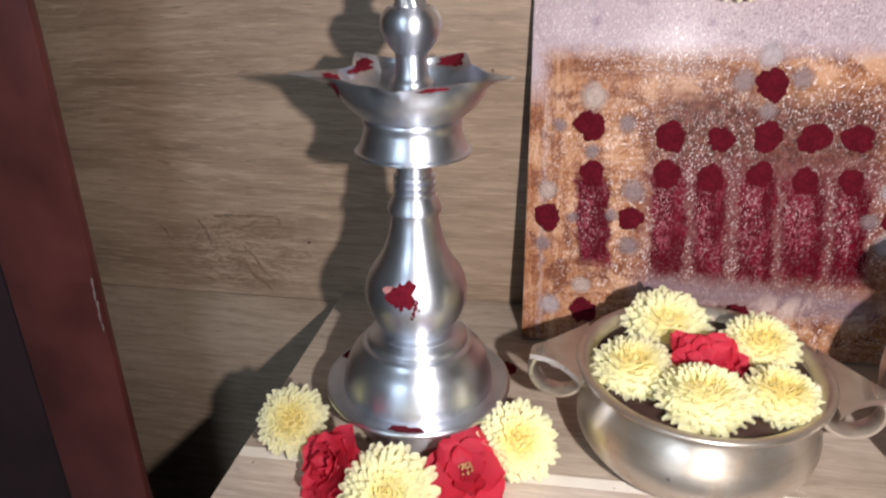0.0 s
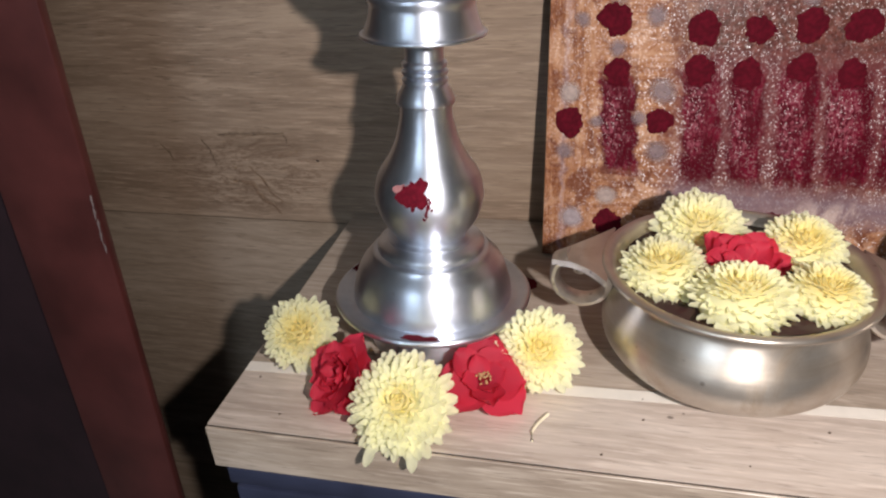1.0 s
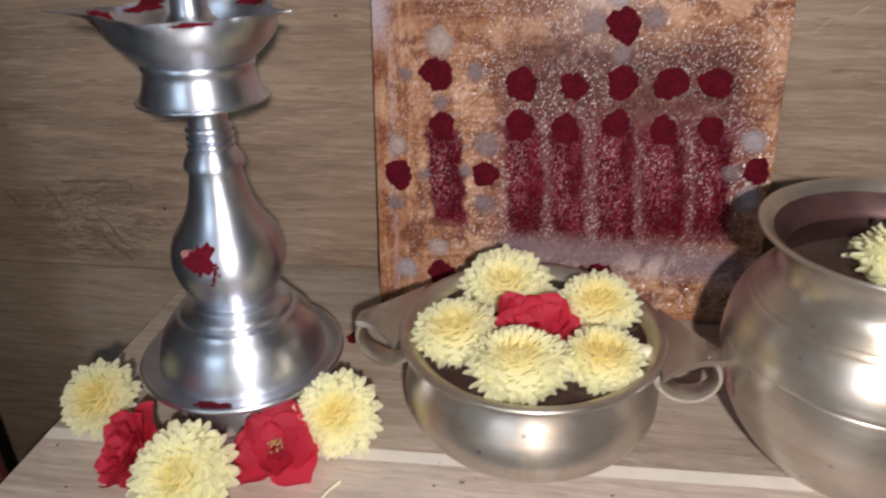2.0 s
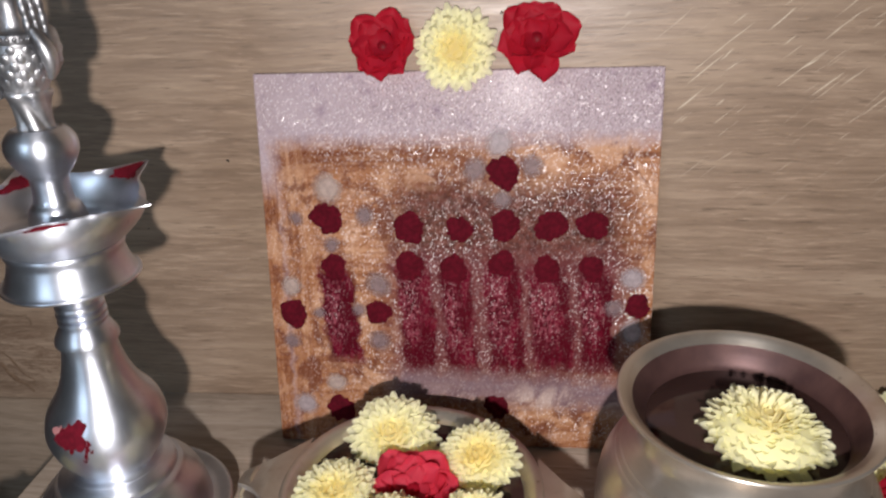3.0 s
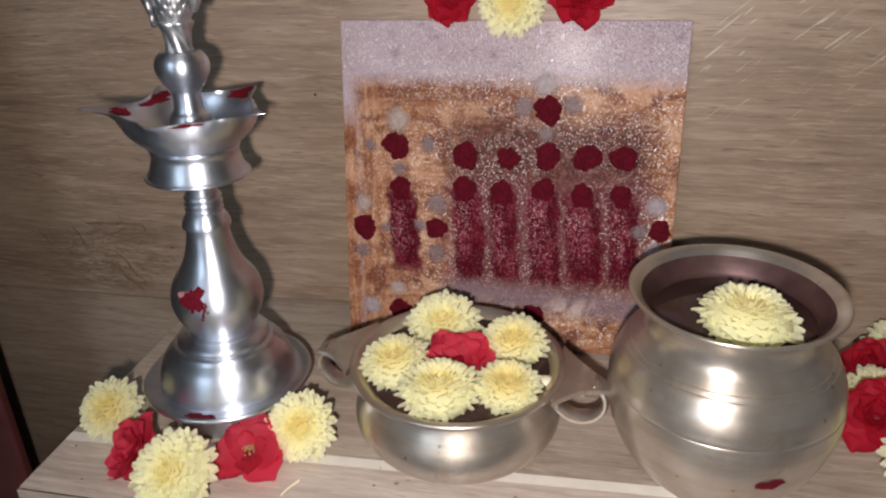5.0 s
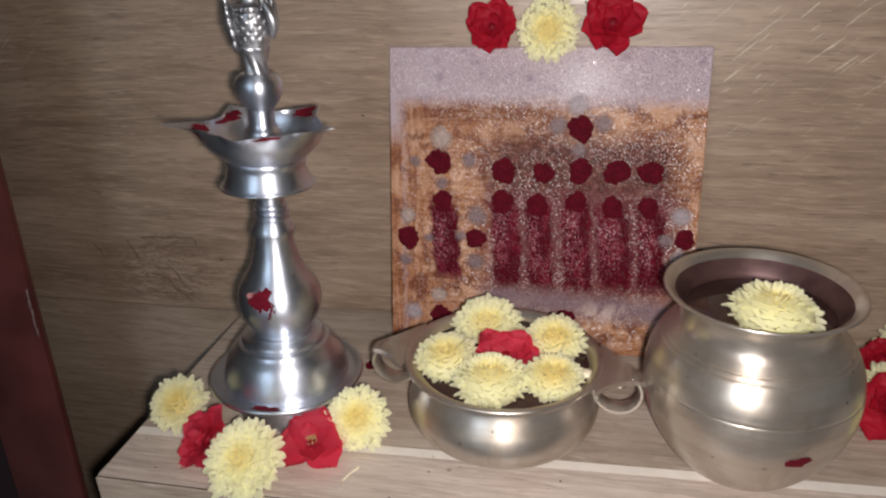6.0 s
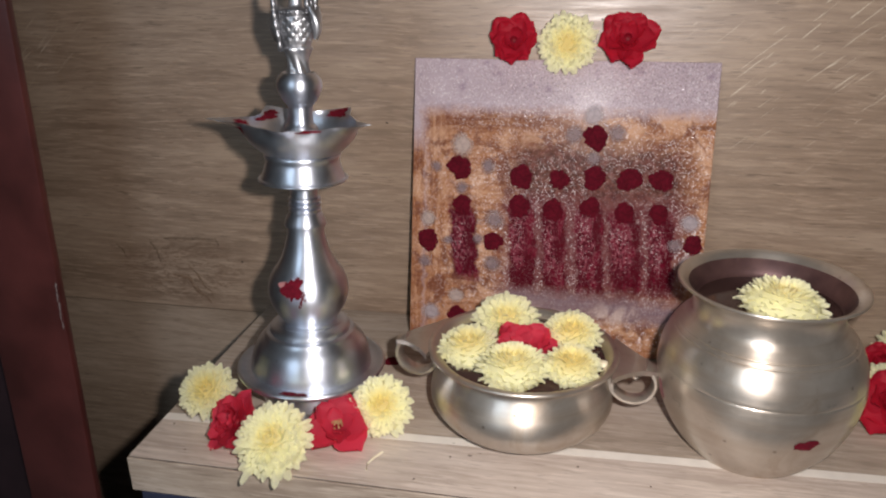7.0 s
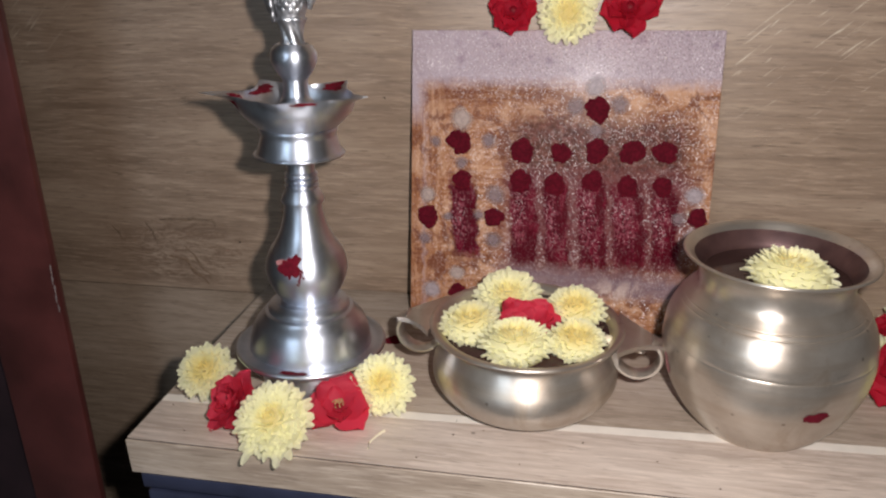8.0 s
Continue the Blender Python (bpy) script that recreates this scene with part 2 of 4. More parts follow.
def blotch(rng, n=40, rough=0.28):
    """Radii of an uneven, fringed spot."""
    ph = [rng.uniform(0, 6.28) for _ in range(5)]
    return [1 + rough * (0.5 * math.sin(2 * a + ph[0]) + 0.4 * math.sin(3 * a + ph[1]) + 0.35 * math.sin(5 * a + ph[2]) + 0.3 * math.sin(9 * a + ph[3]))
            + rng.uniform(-0.07, 0.07) for a in (math.tau * k / n for k in range(n))]


def lathe_patch(profile, s0, angle, wu, ws, rng, rough=0.3, lift=0.00025):
    """A thin spot of powder lying on a turned surface, centred at height s0 (first crossing from the given profile)."""
    line = curve_points(profile, 12)
    best = min(range(len(line)), key=lambda i: abs(line[i][1] - s0))
    lens = [0.0]
    for a, b in zip(line, line[1:]):
        lens.append(lens[-1] + (b - a).length)
    base = lens[best]

    def at(u, s):
        s = min(max(base + s, 0), lens[-1] - 1e-6)
        i = max(k for k in range(len(lens)) if lens[k] <= s)
        i = min(i, len(line) - 2)
        f = (s - lens[i]) / max(lens[i + 1] - lens[i], 1e-9)
        p = line[i].lerp(line[i + 1], f)
        d = (line[i + 1] - line[i]).normalized()
        out = Vector((d[1], -d[0]))
        q = p + out * lift
        a = angle + u / max(p[0], 0.004)
        return (q[0] * math.cos(a), q[0] * math.sin(a), q[1])
    bm = bmesh.new()
    rad = blotch(rng, 36, rough)
    c = bm.verts.new(at(0, 0))
    prev = None
    for ring in range(1, 5):
        cur = [bm.verts.new(at(wu * rr * ring / 4 * math.cos(math.tau * k / 36), ws * rr * ring / 4 * math.sin(math.tau * k / 36))) for k, rr in enumerate(rad)]
        for k in range(36):
            j = (k + 1) % 36
            if prev is None:
                bm.faces.new((c, cur[k], cur[j]))
            else:
                bm.faces.new((prev[k], cur[k], cur[j], prev[j]))
        prev = cur
    return bm


def spot(rng, radius, height=0.0006, rough=0.3, sx=1.0, sy=1.0, n=40):
    """A raised uneven dab in the xy plane."""
    bm = bmesh.new()
    rad = blotch(rng, n, rough)
    rings = [(1.0, 0.0), (0.93, 0.7), (0.7, 1.0)]
    prev = None
    for f, h in rings:
        cur = [bm.verts.new((radius * sx * r * f * math.cos(math.tau * k / n), radius * sy * r * f * math.sin(math.tau * k / n), height * h * rng.uniform(0.8, 1.2))) for k, r in enumerate(rad)]
        if prev:
            for k in range(n):
                bm.faces.new((prev[k], prev[(k + 1) % n], cur[(k + 1) % n], cur[k]))
        prev = cur
    c = bm.verts.new((0, 0, height))
    for k in range(n):
        bm.faces.new((prev[k], prev[(k + 1) % n], c))
    return bm


def tube_along(points, radius, seg=10, flat=1.0, taper=None):
    """A round or flattened bar along a line of points."""
    bm = bmesh.new()
    rows = []
    up = Vector((0, 1, 0))
    for i, p in enumerate(points):
        d = (Vector(points[min(i + 1, len(points) - 1)]) - Vector(points[max(i - 1, 0)])).normalized()
        side = d.cross(up)
        side = side.normalized() if side.length > 1e-4 else Vector((1, 0, 0))
        top = side.cross(d)
        r = radius * (taper(i / (len(points) - 1)) if taper else 1)
        rows.append([bm.verts.new(Vector(p) + side * (r * math.cos(math.tau * k / seg)) + top * (r * flat * math.sin(math.tau * k / seg))) for k in range(seg)])
    for a, b in zip(rows, rows[1:]):
        for k in range(seg):
            bm.faces.new((a[k], a[(k + 1) % seg], b[(k + 1) % seg], b[k]))
    bm.faces.new(rows[0])
    bm.faces.new(rows[-1])
    return bm


# ---- the setting ----
structure("wall_back", box(-0.9, 0.0, -0.0095, 1.5, 0.018, 1.5), WALL_WOOD, "brown oak laminate back wall behind the offerings")
back_wall = bpy.data.objects["wall_back"]
speck_rng = random.Random(12)
for x, z, r in ((0.108, 0.160, 0.0008), (-0.023, 0.037, 0.0008), (0.262, 0.236, 0.0007), (0.052, 0.118, 0.0005)):
    part("speck", spot(speck_rng, r, 0.0003, 0.4), GROOVE, back_wall, "dark speck").matrix_basis = pose(x, -0.0001, z, 90, 0, 0)
FIGURE = plain("figure_brown", (0.150, 0.100, 0.065), 0.5, 0.35, 400)
FIGURE_RED = plain("figure_red_brown", (0.165, 0.103, 0.065), 0.5, 0.35, 400)
for w, m, line in ((0.0007, FIGURE, ((-0.1065, 0.0498), (-0.102, 0.0418), (-0.0984, 0.0294))),
                   (0.0007, FIGURE, ((-0.094, 0.053), (-0.0846, 0.0545), (-0.0721, 0.0549), (-0.0449, 0.0564), (-0.0433, 0.0469))),
                   (0.0012, FIGURE_RED, ((-0.0897, 0.0204), (-0.0739, 0.0185), (-0.0706, 0.0092), (-0.0614, 0.0018), (-0.0562, -0.0054))),
                   (0.0005, FIGURE, ((-0.1397, 0.0455), (-0.1338, 0.0399), (-0.1323, 0.0323))),
                   (0.0006, FIGURE_RED, ((-0.075, 0.031), (-0.066, 0.022), (-0.062, 0.012), (-0.052, 0.004)))):
    pts = []
    for (x0, z0), (x1, z1) in zip(line, line[1:]):
        for k in range(6):
            f = k / 6
            pts.append((x0 + (x1 - x0) * f + speck_rng.uniform(-0.0006, 0.0006), 0.0, z0 + (z1 - z0) * f + speck_rng.uniform(-0.0006, 0.0006)))
    phase = speck_rng.uniform(0, 6)
    part("grain_line", tube_along(pts, 2.0 * w, 8, 0.12, lambda u: 0.35 + 0.65 * math.sin(math.pi * u) * (0.6 + 0.4 * math.sin(17 * u + phase))), m, back_wall, "brown figure line in the grain")
structure("wall_low", box(-0.9, 0.001, -0.9, 1.5, 0.018, -0.0108), LOW_WOOD, "brown oak laminate lower wall board under a thin joint")
structure("wall_core", box(-0.9, 0.018, -0.9, 1.5, 0.03, 1.5), GROOVE, "dark board behind the laminate wall joint")
structure("wall_left", box(-0.93, -2.0, -0.9, -0.9, 0.03, 1.5), PLASTER, "plain plaster side wall of the room")
structure("wall_right", box(1.5, -2.0, -0.9, 1.53, 0.03, 1.5), PLASTER, "plain plaster side wall of the room")
structure("wall_front", box(-0.9, -2.03, -0.9, 1.5, -2.0, 1.5), PLASTER, "plain plaster wall behind the viewer")
structure("ceiling", box(-0.93, -2.03, 1.5, 1.53, 0.03, 1.53), PLASTER, "plain plaster ceiling of the room")
structure("floor", box(-0.93, -2.03, -0.93, 1.53, 0.03, -0.9), PLASTER, "plain floor of the room")

window = tagged(new("window_1"), "grey painted window in the plaster wall behind the viewer", "window", "", "structure")
window.location = (-0.45, -2.0, 0.85)
for x0, z0, x1, z1 in ((-0.39, -0.49, -0.34, 0.49), (0.34, -0.49, 0.39, 0.49), (-0.34, 0.44, 0.34, 0.49), (-0.34, -0.49, 0.34, -0.44)):
    part("window_frame", box(x0, 0.001, z0, x1, 0.03, z1, 0.002), PLASTER, window)

# left upright of the cupboard, with the darker board beside it
post = thing("cupboard_post", (-0.1905, -0.09, -0.9), "dark red lacquered wooden upright with chipped edge", "post", "", (0, 1.9, 0))
part("face_board", box(-0.036, 0.0, 0.0, 0.030, 0.007, 2.38, 0.0018), RED_WOOD, post)
chip_rng = random.Random(4)
for k in range(5):
    chip = part("chip", spot(chip_rng, 0.0012, 0.0003, 0.5, 0.6, 3.2), CHIPPED, post, "pale chipped edge")
    chip.matrix_basis = pose(0.0284 - 0.0005 * (k % 2), -0.0002, 0.9 + 0.030 + 0.008 * (k - 2), 90, 0, 8 * (k - 2))
ink = structure("wall_dark", box(-0.36, -0.075, -0.9, -0.192, -0.06, 1.5, 0.001), INK_WOOD, "dark board beside the red upright")

# shelf: two planks with a pale inlay between them, edge band in front
shelf = tagged(new("shelf"), "pale oak laminate shelf with light inlay and worn front edge", "shelf", "", "structure")


def slab(front0, front1, back0, back1, low, top):
    """A board from x = 0 to 0.78 whose front and back edges may run slightly askew."""
    bm = bmesh.new()
    foot = [bm.verts.new((x, y, low)) for x, y in ((0.0, front0), (0.78, front1), (0.78, back1), (0.0, back0))]
    head = [bm.verts.new((v.co.x, v.co.y, top)) for v in foot]
    bm.faces.new(foot[::-1])
    bm.faces.new(head)
    for k in range(4):
        bm.faces.new((foot[k], foot[(k + 1) % 4], head[(k + 1) % 4], head[k]))
    return bm


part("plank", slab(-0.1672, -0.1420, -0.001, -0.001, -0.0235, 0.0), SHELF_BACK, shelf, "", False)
part("plank", slab(-0.2118, -0.2118, -0.1742, -0.1490, -0.0235, 0.0), SHELF_WOOD, shelf, "", False)
part("inlay_strip", slab(-0.1741, -0.1489, -0.1673, -0.1421, -0.0225, 0.0001), PALE, shelf, "pale inlay strip", False)
part("edge_joint", box(0.0003, -0.2126, -0.0230, 0.78, -0.2118, -0.0007), GROOVE, shelf, "dark glue line", False)
part("edge_band", box(-0.0002, -0.2140, -0.0235, 0.78, -0.2126, -0.0004, 0.0003, 1), BAND_WOOD, shelf, "", False)

cabinet = thing("cabinet", (0.0, 0.0, -0.9), "dark navy cabinet carrying the oak shelf", "cabinet")
part("body", box(0.004, -0.200, 0.0, 0.775, -0.001, 0.8764, 0.001), NAVY, cabinet)
part("drawer_front", box(0.005, -0.211, 0.60, 0.774, -0.2005, 0.8605, 0.0015), NAVY, cabinet)
part("top_rail", box(0.004, -0.2125, 0.8645, 0.775, -0.2005, 0.8745, 0.001), NAVY, cabinet)

# ---- oil lamp ----
LAMP = (0.0849, -0.1290, 0.0)
lamp = thing("oil_lamp", LAMP, "tall brushed steel oil lamp with bird finial and vermilion marks", "oil lamp", "", (-1.4, 1.2, 0))
lamp.matrix_basis = lamp.matrix_basis @ Matrix.Diagonal((0.925, 0.925, 1.0, 1))
BASE = [(0.0000, 0.0000), (0.0340, 0.0000, 1), (0.0360, 0.0059), (0.0365, 0.0195, 1), (0.0490, 0.0218), (0.0520, 0.0240), (0.0523, 0.0254), (0.0508, 0.0263), (0.0460, 0.0253), (0.0425, 0.0253, 1), (0.0412, 0.0325),
        (0.0374, 0.0421), (0.0316, 0.0482, 1), (0.0305, 0.0499), (0.0280, 0.0506, 1), (0.0272, 0.0537), (0.0224, 0.0560, 1), (0.0208, 0.0574), (0.0000, 0.0574)]
STEM = [(0.0000, 0.0554), (0.0178, 0.0554), (0.0186, 0.0586), (0.0232, 0.0645), (0.0265, 0.0722), (0.0274, 0.0795), (0.0249, 0.0886), (0.0192, 0.0968), (0.0156, 0.1042), (0.0136, 0.1110), (0.0125, 0.1165),
        (0.0124, 0.1205, 1), (0.0139, 0.1211), (0.0138, 0.1231, 1), (0.0129, 0.1252), (0.0108, 0.1286), (0.0098, 0.1295, 1), (0.0107, 0.1302), (0.0107, 0.1317), (0.0088, 0.1325, 1), (0.0099, 0.1331, 1), (0.0108, 0.1338),
        (0.0107, 0.1351), (0.0088, 0.1359, 1), (0.0099, 0.1365, 1), (0.0106, 0.1372), (0.0104, 0.1385), (0.0090, 0.1395, 1), (0.0090, 0.1439), (0.0093, 0.1515), (0.0000, 0.1515)]
SKIRT = [(0.0086, 0.1503), (0.0240, 0.1503), (0.0278, 0.1499), (0.0290, 0.1503), (0.0289, 0.1513), (0.0273, 0.1520), (0.0252, 0.1567), (0.0238, 0.1618), (0.0228, 0.1668), (0.0000, 0.1670)]
lamp_base = part("base", lathe(BASE), STEEL, lamp)
lamp_stem = part("stem", lathe(STEM), STEEL, lamp)
part("drip_skirt", lathe(SKIRT), STEEL, lamp)
SPOUTS = [(radians(a), reach) for a, reach in ((-84, 0.42), (-14, 0.43), (70, 0.46), (136, 0.55), (201, 0.66))]


def spout_shape(a, r, z):
    """Pulls five pinched spouts out of the upper part of the bowl."""
    f = max(0.0, (z - 0.1680) / 0.0180) ** 7
    near, reach = min((abs((a - turn + math.pi) % math.tau - math.pi), far) for turn, far in SPOUTS)
    tip = max(0.0, 1 - near / radians(25)) ** 1.7
    dip = math.cos(min(near, radians(36)) / radians(36) * math.pi / 2)
    return r * (1 + f * (0.05 * (dip - 1) + reach * tip)), z + f * (0.0012 * tip - 0.0008 * (1 - dip))


BOWL = [(0.0000, 0.1662), (0.0222, 0.1664), (0.0262, 0.1680), (0.0308, 0.1717), (0.0348, 0.1763), (0.0364, 0.1814), (0.0368, 0.1858, 1), (0.0359, 0.1860, 1), (0.0347, 0.1818), (0.0326, 0.1773), (0.0290, 0.1729),
        (0.0240, 0.1700), (0.0000, 0.1690)]
oil_bowl = part("oil_bowl", lathe(BOWL, 180, 5, spout_shape), STEEL, lamp, "five-spouted oil bowl")
NECK = [(0.0000, 0.1690), (0.0118, 0.1690), (0.0118, 0.1763), (0.0108, 0.1806, 1), (0.0100, 0.1821), (0.0084, 0.1839), (0.0077, 0.1875), (0.0077, 0.1930), (0.0084, 0.1946), (0.0100, 0.1962, 1), (0.0104, 0.1969),
        (0.0117, 0.1988), (0.0137, 0.2026), (0.0143, 0.2058), (0.0136, 0.2093), (0.0114, 0.2121), (0.0097, 0.2132, 1), (0.0090, 0.2126, 1), (0.0000, 0.2128)]
part("neck_ball", lathe(NECK, 56), STEEL, lamp)


def bird_finial():
    """A cast bird with scaled breast, collar, hanging wings and small head, in one mesh."""
    scales = random.Random(8)
    bm = bmesh.new()

    def add(other, m=Matrix()):
        other.transform(m)
        me = bpy.data.meshes.new("t")
        other.to_mesh(me)
        other.free()
        bm.from_mesh(me)
        bpy.data.meshes.remove(me)
    # leafy foot
    add(lathe([(0.0, 0.2050), (0.0068, 0.2055), (0.0066, 0.2090), (0.0066, 0.2130), (0.0073, 0.2165), (0.0084, 0.2205), (0.0, 0.2215)], 60, 4,
              lambda a, r, z: (r * (0.92 + 0.16 * abs(math.cos(3 * a + 200 * (z - 0.205)))), z)))
    # urn-shaped scaled breast, beaded collar and the hollow neck above it
    add(lathe([(0.0, 0.2165), (0.0060, 0.2172), (0.0084, 0.2215), (0.0098, 0.2285), (0.0102, 0.2345), (0.0095, 0.2376, 1), (0.0099, 0.2382), (0.0099, 0.2404), (0.0092, 0.2411, 1), (0.0050, 0.2416, 1), (0.0040, 0.2440),
               (0.0040, 0.2520), (0.0070, 0.2565), (0.0084, 0.2610), (0.0074, 0.2655), (0.0045, 0.2682), (0.0, 0.2688)], 48, 5,
              lambda a, r, z: (r * (1 + (0.05 * math.sin(6 * a + 420 * z) if z > 0.255 else 0.0)), z)))
    for row in range(6):
        for k in range(11):
            a = math.tau * (k + 0.5 * (row % 2)) / 11
            r = (0.0078, 0.0088, 0.0094, 0.0098, 0.0100, 0.0099)[row]
            b = bmesh.new()
            bmesh.ops.create_uvsphere(b, u_segments=8, v_segments=6, radius=0.0018)
            add(b, Matrix.Translation((r * math.cos(a), r * math.sin(a), 0.2212 + 0.0028 * row)) @ pose(0, 0, 0, 0, 0, math.degrees(a)) @ pose(0, 0, 0, 0, 14, 0) @ Matrix.Diagonal((0.34, 1, 1.25, 1)))
    for k in range(26):
        a = math.tau * k / 26
        b = bmesh.new()
        bmesh.ops.create_uvsphere(b, u_segments=6, v_segments=4, radius=0.0010)
        add(b, Matrix.Translation((0.0100 * math.cos(a), 0.0100 * math.sin(a), 0.2393)))
    # scalloped wing hanging at one side, curved plume at the other, feathered neck
    pts = [(-0.0100 - 0.0024 * math.sin(math.pi * min(1, 0.15 + u)), -0.0045 + 0.003 * u, 0.2580 - 0.0400 * u) for u in (k / 40 for k in range(41))]
    add(tube_along(pts, 0.0019, 10, 2.2, lambda u: (0.5 + 0.9 * u * (1.25 - u * u)) * (1 + 0.22 * abs(math.sin(22 * u)))))
    pts = [(0.0088 + 0.0042 * math.sin(2.4 * u), -0.0048 + 0.001 * u, 0.2425 - 0.0175 * u) for u in (k / 12 for k in range(13))]
    add(tube_along(pts, 0.0026, 12, 1.2, lambda u: 0.4 + 0.8 * math.sin(math.pi * min(1, u * 0.85 + 0.1))))
    for k in range(3):
        pts = [(0.0075 + 0.0022 * k - 0.003 * u * u, -0.004 + 0.002 * k, 0.2410 + 0.0230 * u) for u in (j / 24 for j in range(25))]
        add(tube_along(pts, 0.0017, 8, 1.0, lambda u: 0.8 + 0.4 * abs(math.sin(13 * u + k))))
    # folded wings bulging at the sides
    for at, size in (((-0.0118, 0.0025, 0.2330), (0.0048, 0.0062, 0.0105)), ((0.0108, 0.0030, 0.2350), (0.0042, 0.0060, 0.0095))):
        b = bmesh.new()
        bmesh.ops.create_uvsphere(b, u_segments=18, v_segments=12, radius=1.0)
        for v in b.verts:
            v.co *= 1 + 0.07 * math.sin(11 * v.co.z + 3 * v.co.y) + scales.uniform(-0.015, 0.015)
        add(b, Matrix.Translation(at) @ Matrix.Diagonal((*size, 1)))
    # crest, beak and tail plume
    add(tube_along([(0, -0.005, 0.262), (0, -0.010, 0.261), (0, -0.014, 0.2575)], 0.0024, 8, 1.0, lambda u: 1 - 0.8 * u))
    add(tube_along([(0, 0.004, 0.250), (0, 0.011, 0.255), (0, 0.014, 0.262), (0, 0.012, 0.270)], 0.006, 10, 0.7, lambda u: 0.7 + 0.5 * u - 0.6 * u * u))
    for k in (-1, 0, 1):
        add(tube_along([(0.002 * k, 0, 0.266), (0.004 * k, 0.001, 0.272), (0.006 * k, 0.001, 0.276)], 0.0014, 6, 1.0, lambda u: 1 - 0.3 * u))
    return bm


part("finial", bird_finial(), metal("cast_silver", (0.20, 0.20, 0.21), (0.58, 0.58, 0.60), 0.40, turned=False, pure=0.9), lamp, "cast silver bird finial", True, 1.2).matrix_basis = pose(0, 0, 0.0068, 0, 0, 12)
mark_rng = random.Random(21)
part("vermilion_mark", lathe_patch(STEM, 0.0860, radians(-93), 0.0062, 0.0078, mark_rng, 0.42), KUMKUM, lamp_stem, "dark red powder dab")
part("vermilion_smear", lathe_patch(STEM, 0.0872, radians(-105), 0.0045, 0.0042, mark_rng, 0.35, 0.00012), PINK_SMEAR, lamp_stem, "pink powder smear")
for a, z, w in ((-78, 0.0815, 0.0012), (-76, 0.0842, 0.0009), (-80, 0.0780, 0.0010), (-74, 0.0800, 0.0006), (-82, 0.0755, 0.0007)):
    part("vermilion_crumb", lathe_patch(STEM, z, radians(a), w, w * 1.3, mark_rng, 0.5), KUMKUM, lamp_stem, "dark red powder crumb")
for a, w, d in ((-84, 0.0092, 0.0046), (158, 0.008, 0.003)):
    part("vermilion_mark", lathe_patch(BASE[7:], 0.0258, radians(a), w, d, mark_rng, 0.25), KUMKUM, lamp_base, "dark red powder dab")
for side, a, z, w, d in ((BOWL[:7], 209, 0.1797, 0.0058, 0.0034), (BOWL[7:], 150, 0.1832, 0.0100, 0.0020), (BOWL[7:], 72, 0.1839, 0.0070, 0.0016), (BOWL[:7], -62, 0.1847, 0.0078, 0.0008),
                         (BOWL[7:], -20, 0.1826, 0.0050, 0.0022), (BOWL[7:], 190, 0.1826, 0.0040, 0.0024)):
    dab = lathe_patch(side, z, radians(a), w, d, mark_rng, 0.3, 0.0003)
    for v in dab.verts:
        turn = math.atan2(v.co.y, v.co.x)
        r, h = spout_shape(turn, math.hypot(v.co.x, v.co.y), v.co.z)
        v.co = (r * math.cos(turn), r * math.sin(turn), h)
    part("vermilion_mark", dab, KUMKUM, oil_bowl, "dark red powder dab")

# ---- painted panel leaning on the wall ----
PANEL_X, PANEL_Y = Vector((0.99995, 0.00950, 0.00000)), Vector((-0.00173, 0.18204, 0.98329))
PANEL_N = PANEL_X.cross(PANEL_Y)
PW, PH = 0.2110, 0.2115
panel = new("painted_panel")
tagged(panel, "square painted panel with turmeric, ash and vermilion marks, leaning on wall", "panel")
panel.matrix_basis = Matrix.Translation((0.1325, -0.0450, 0.0012)) @ Matrix((PANEL_X, PANEL_Y, PANEL_N)).transposed().to_4x4()


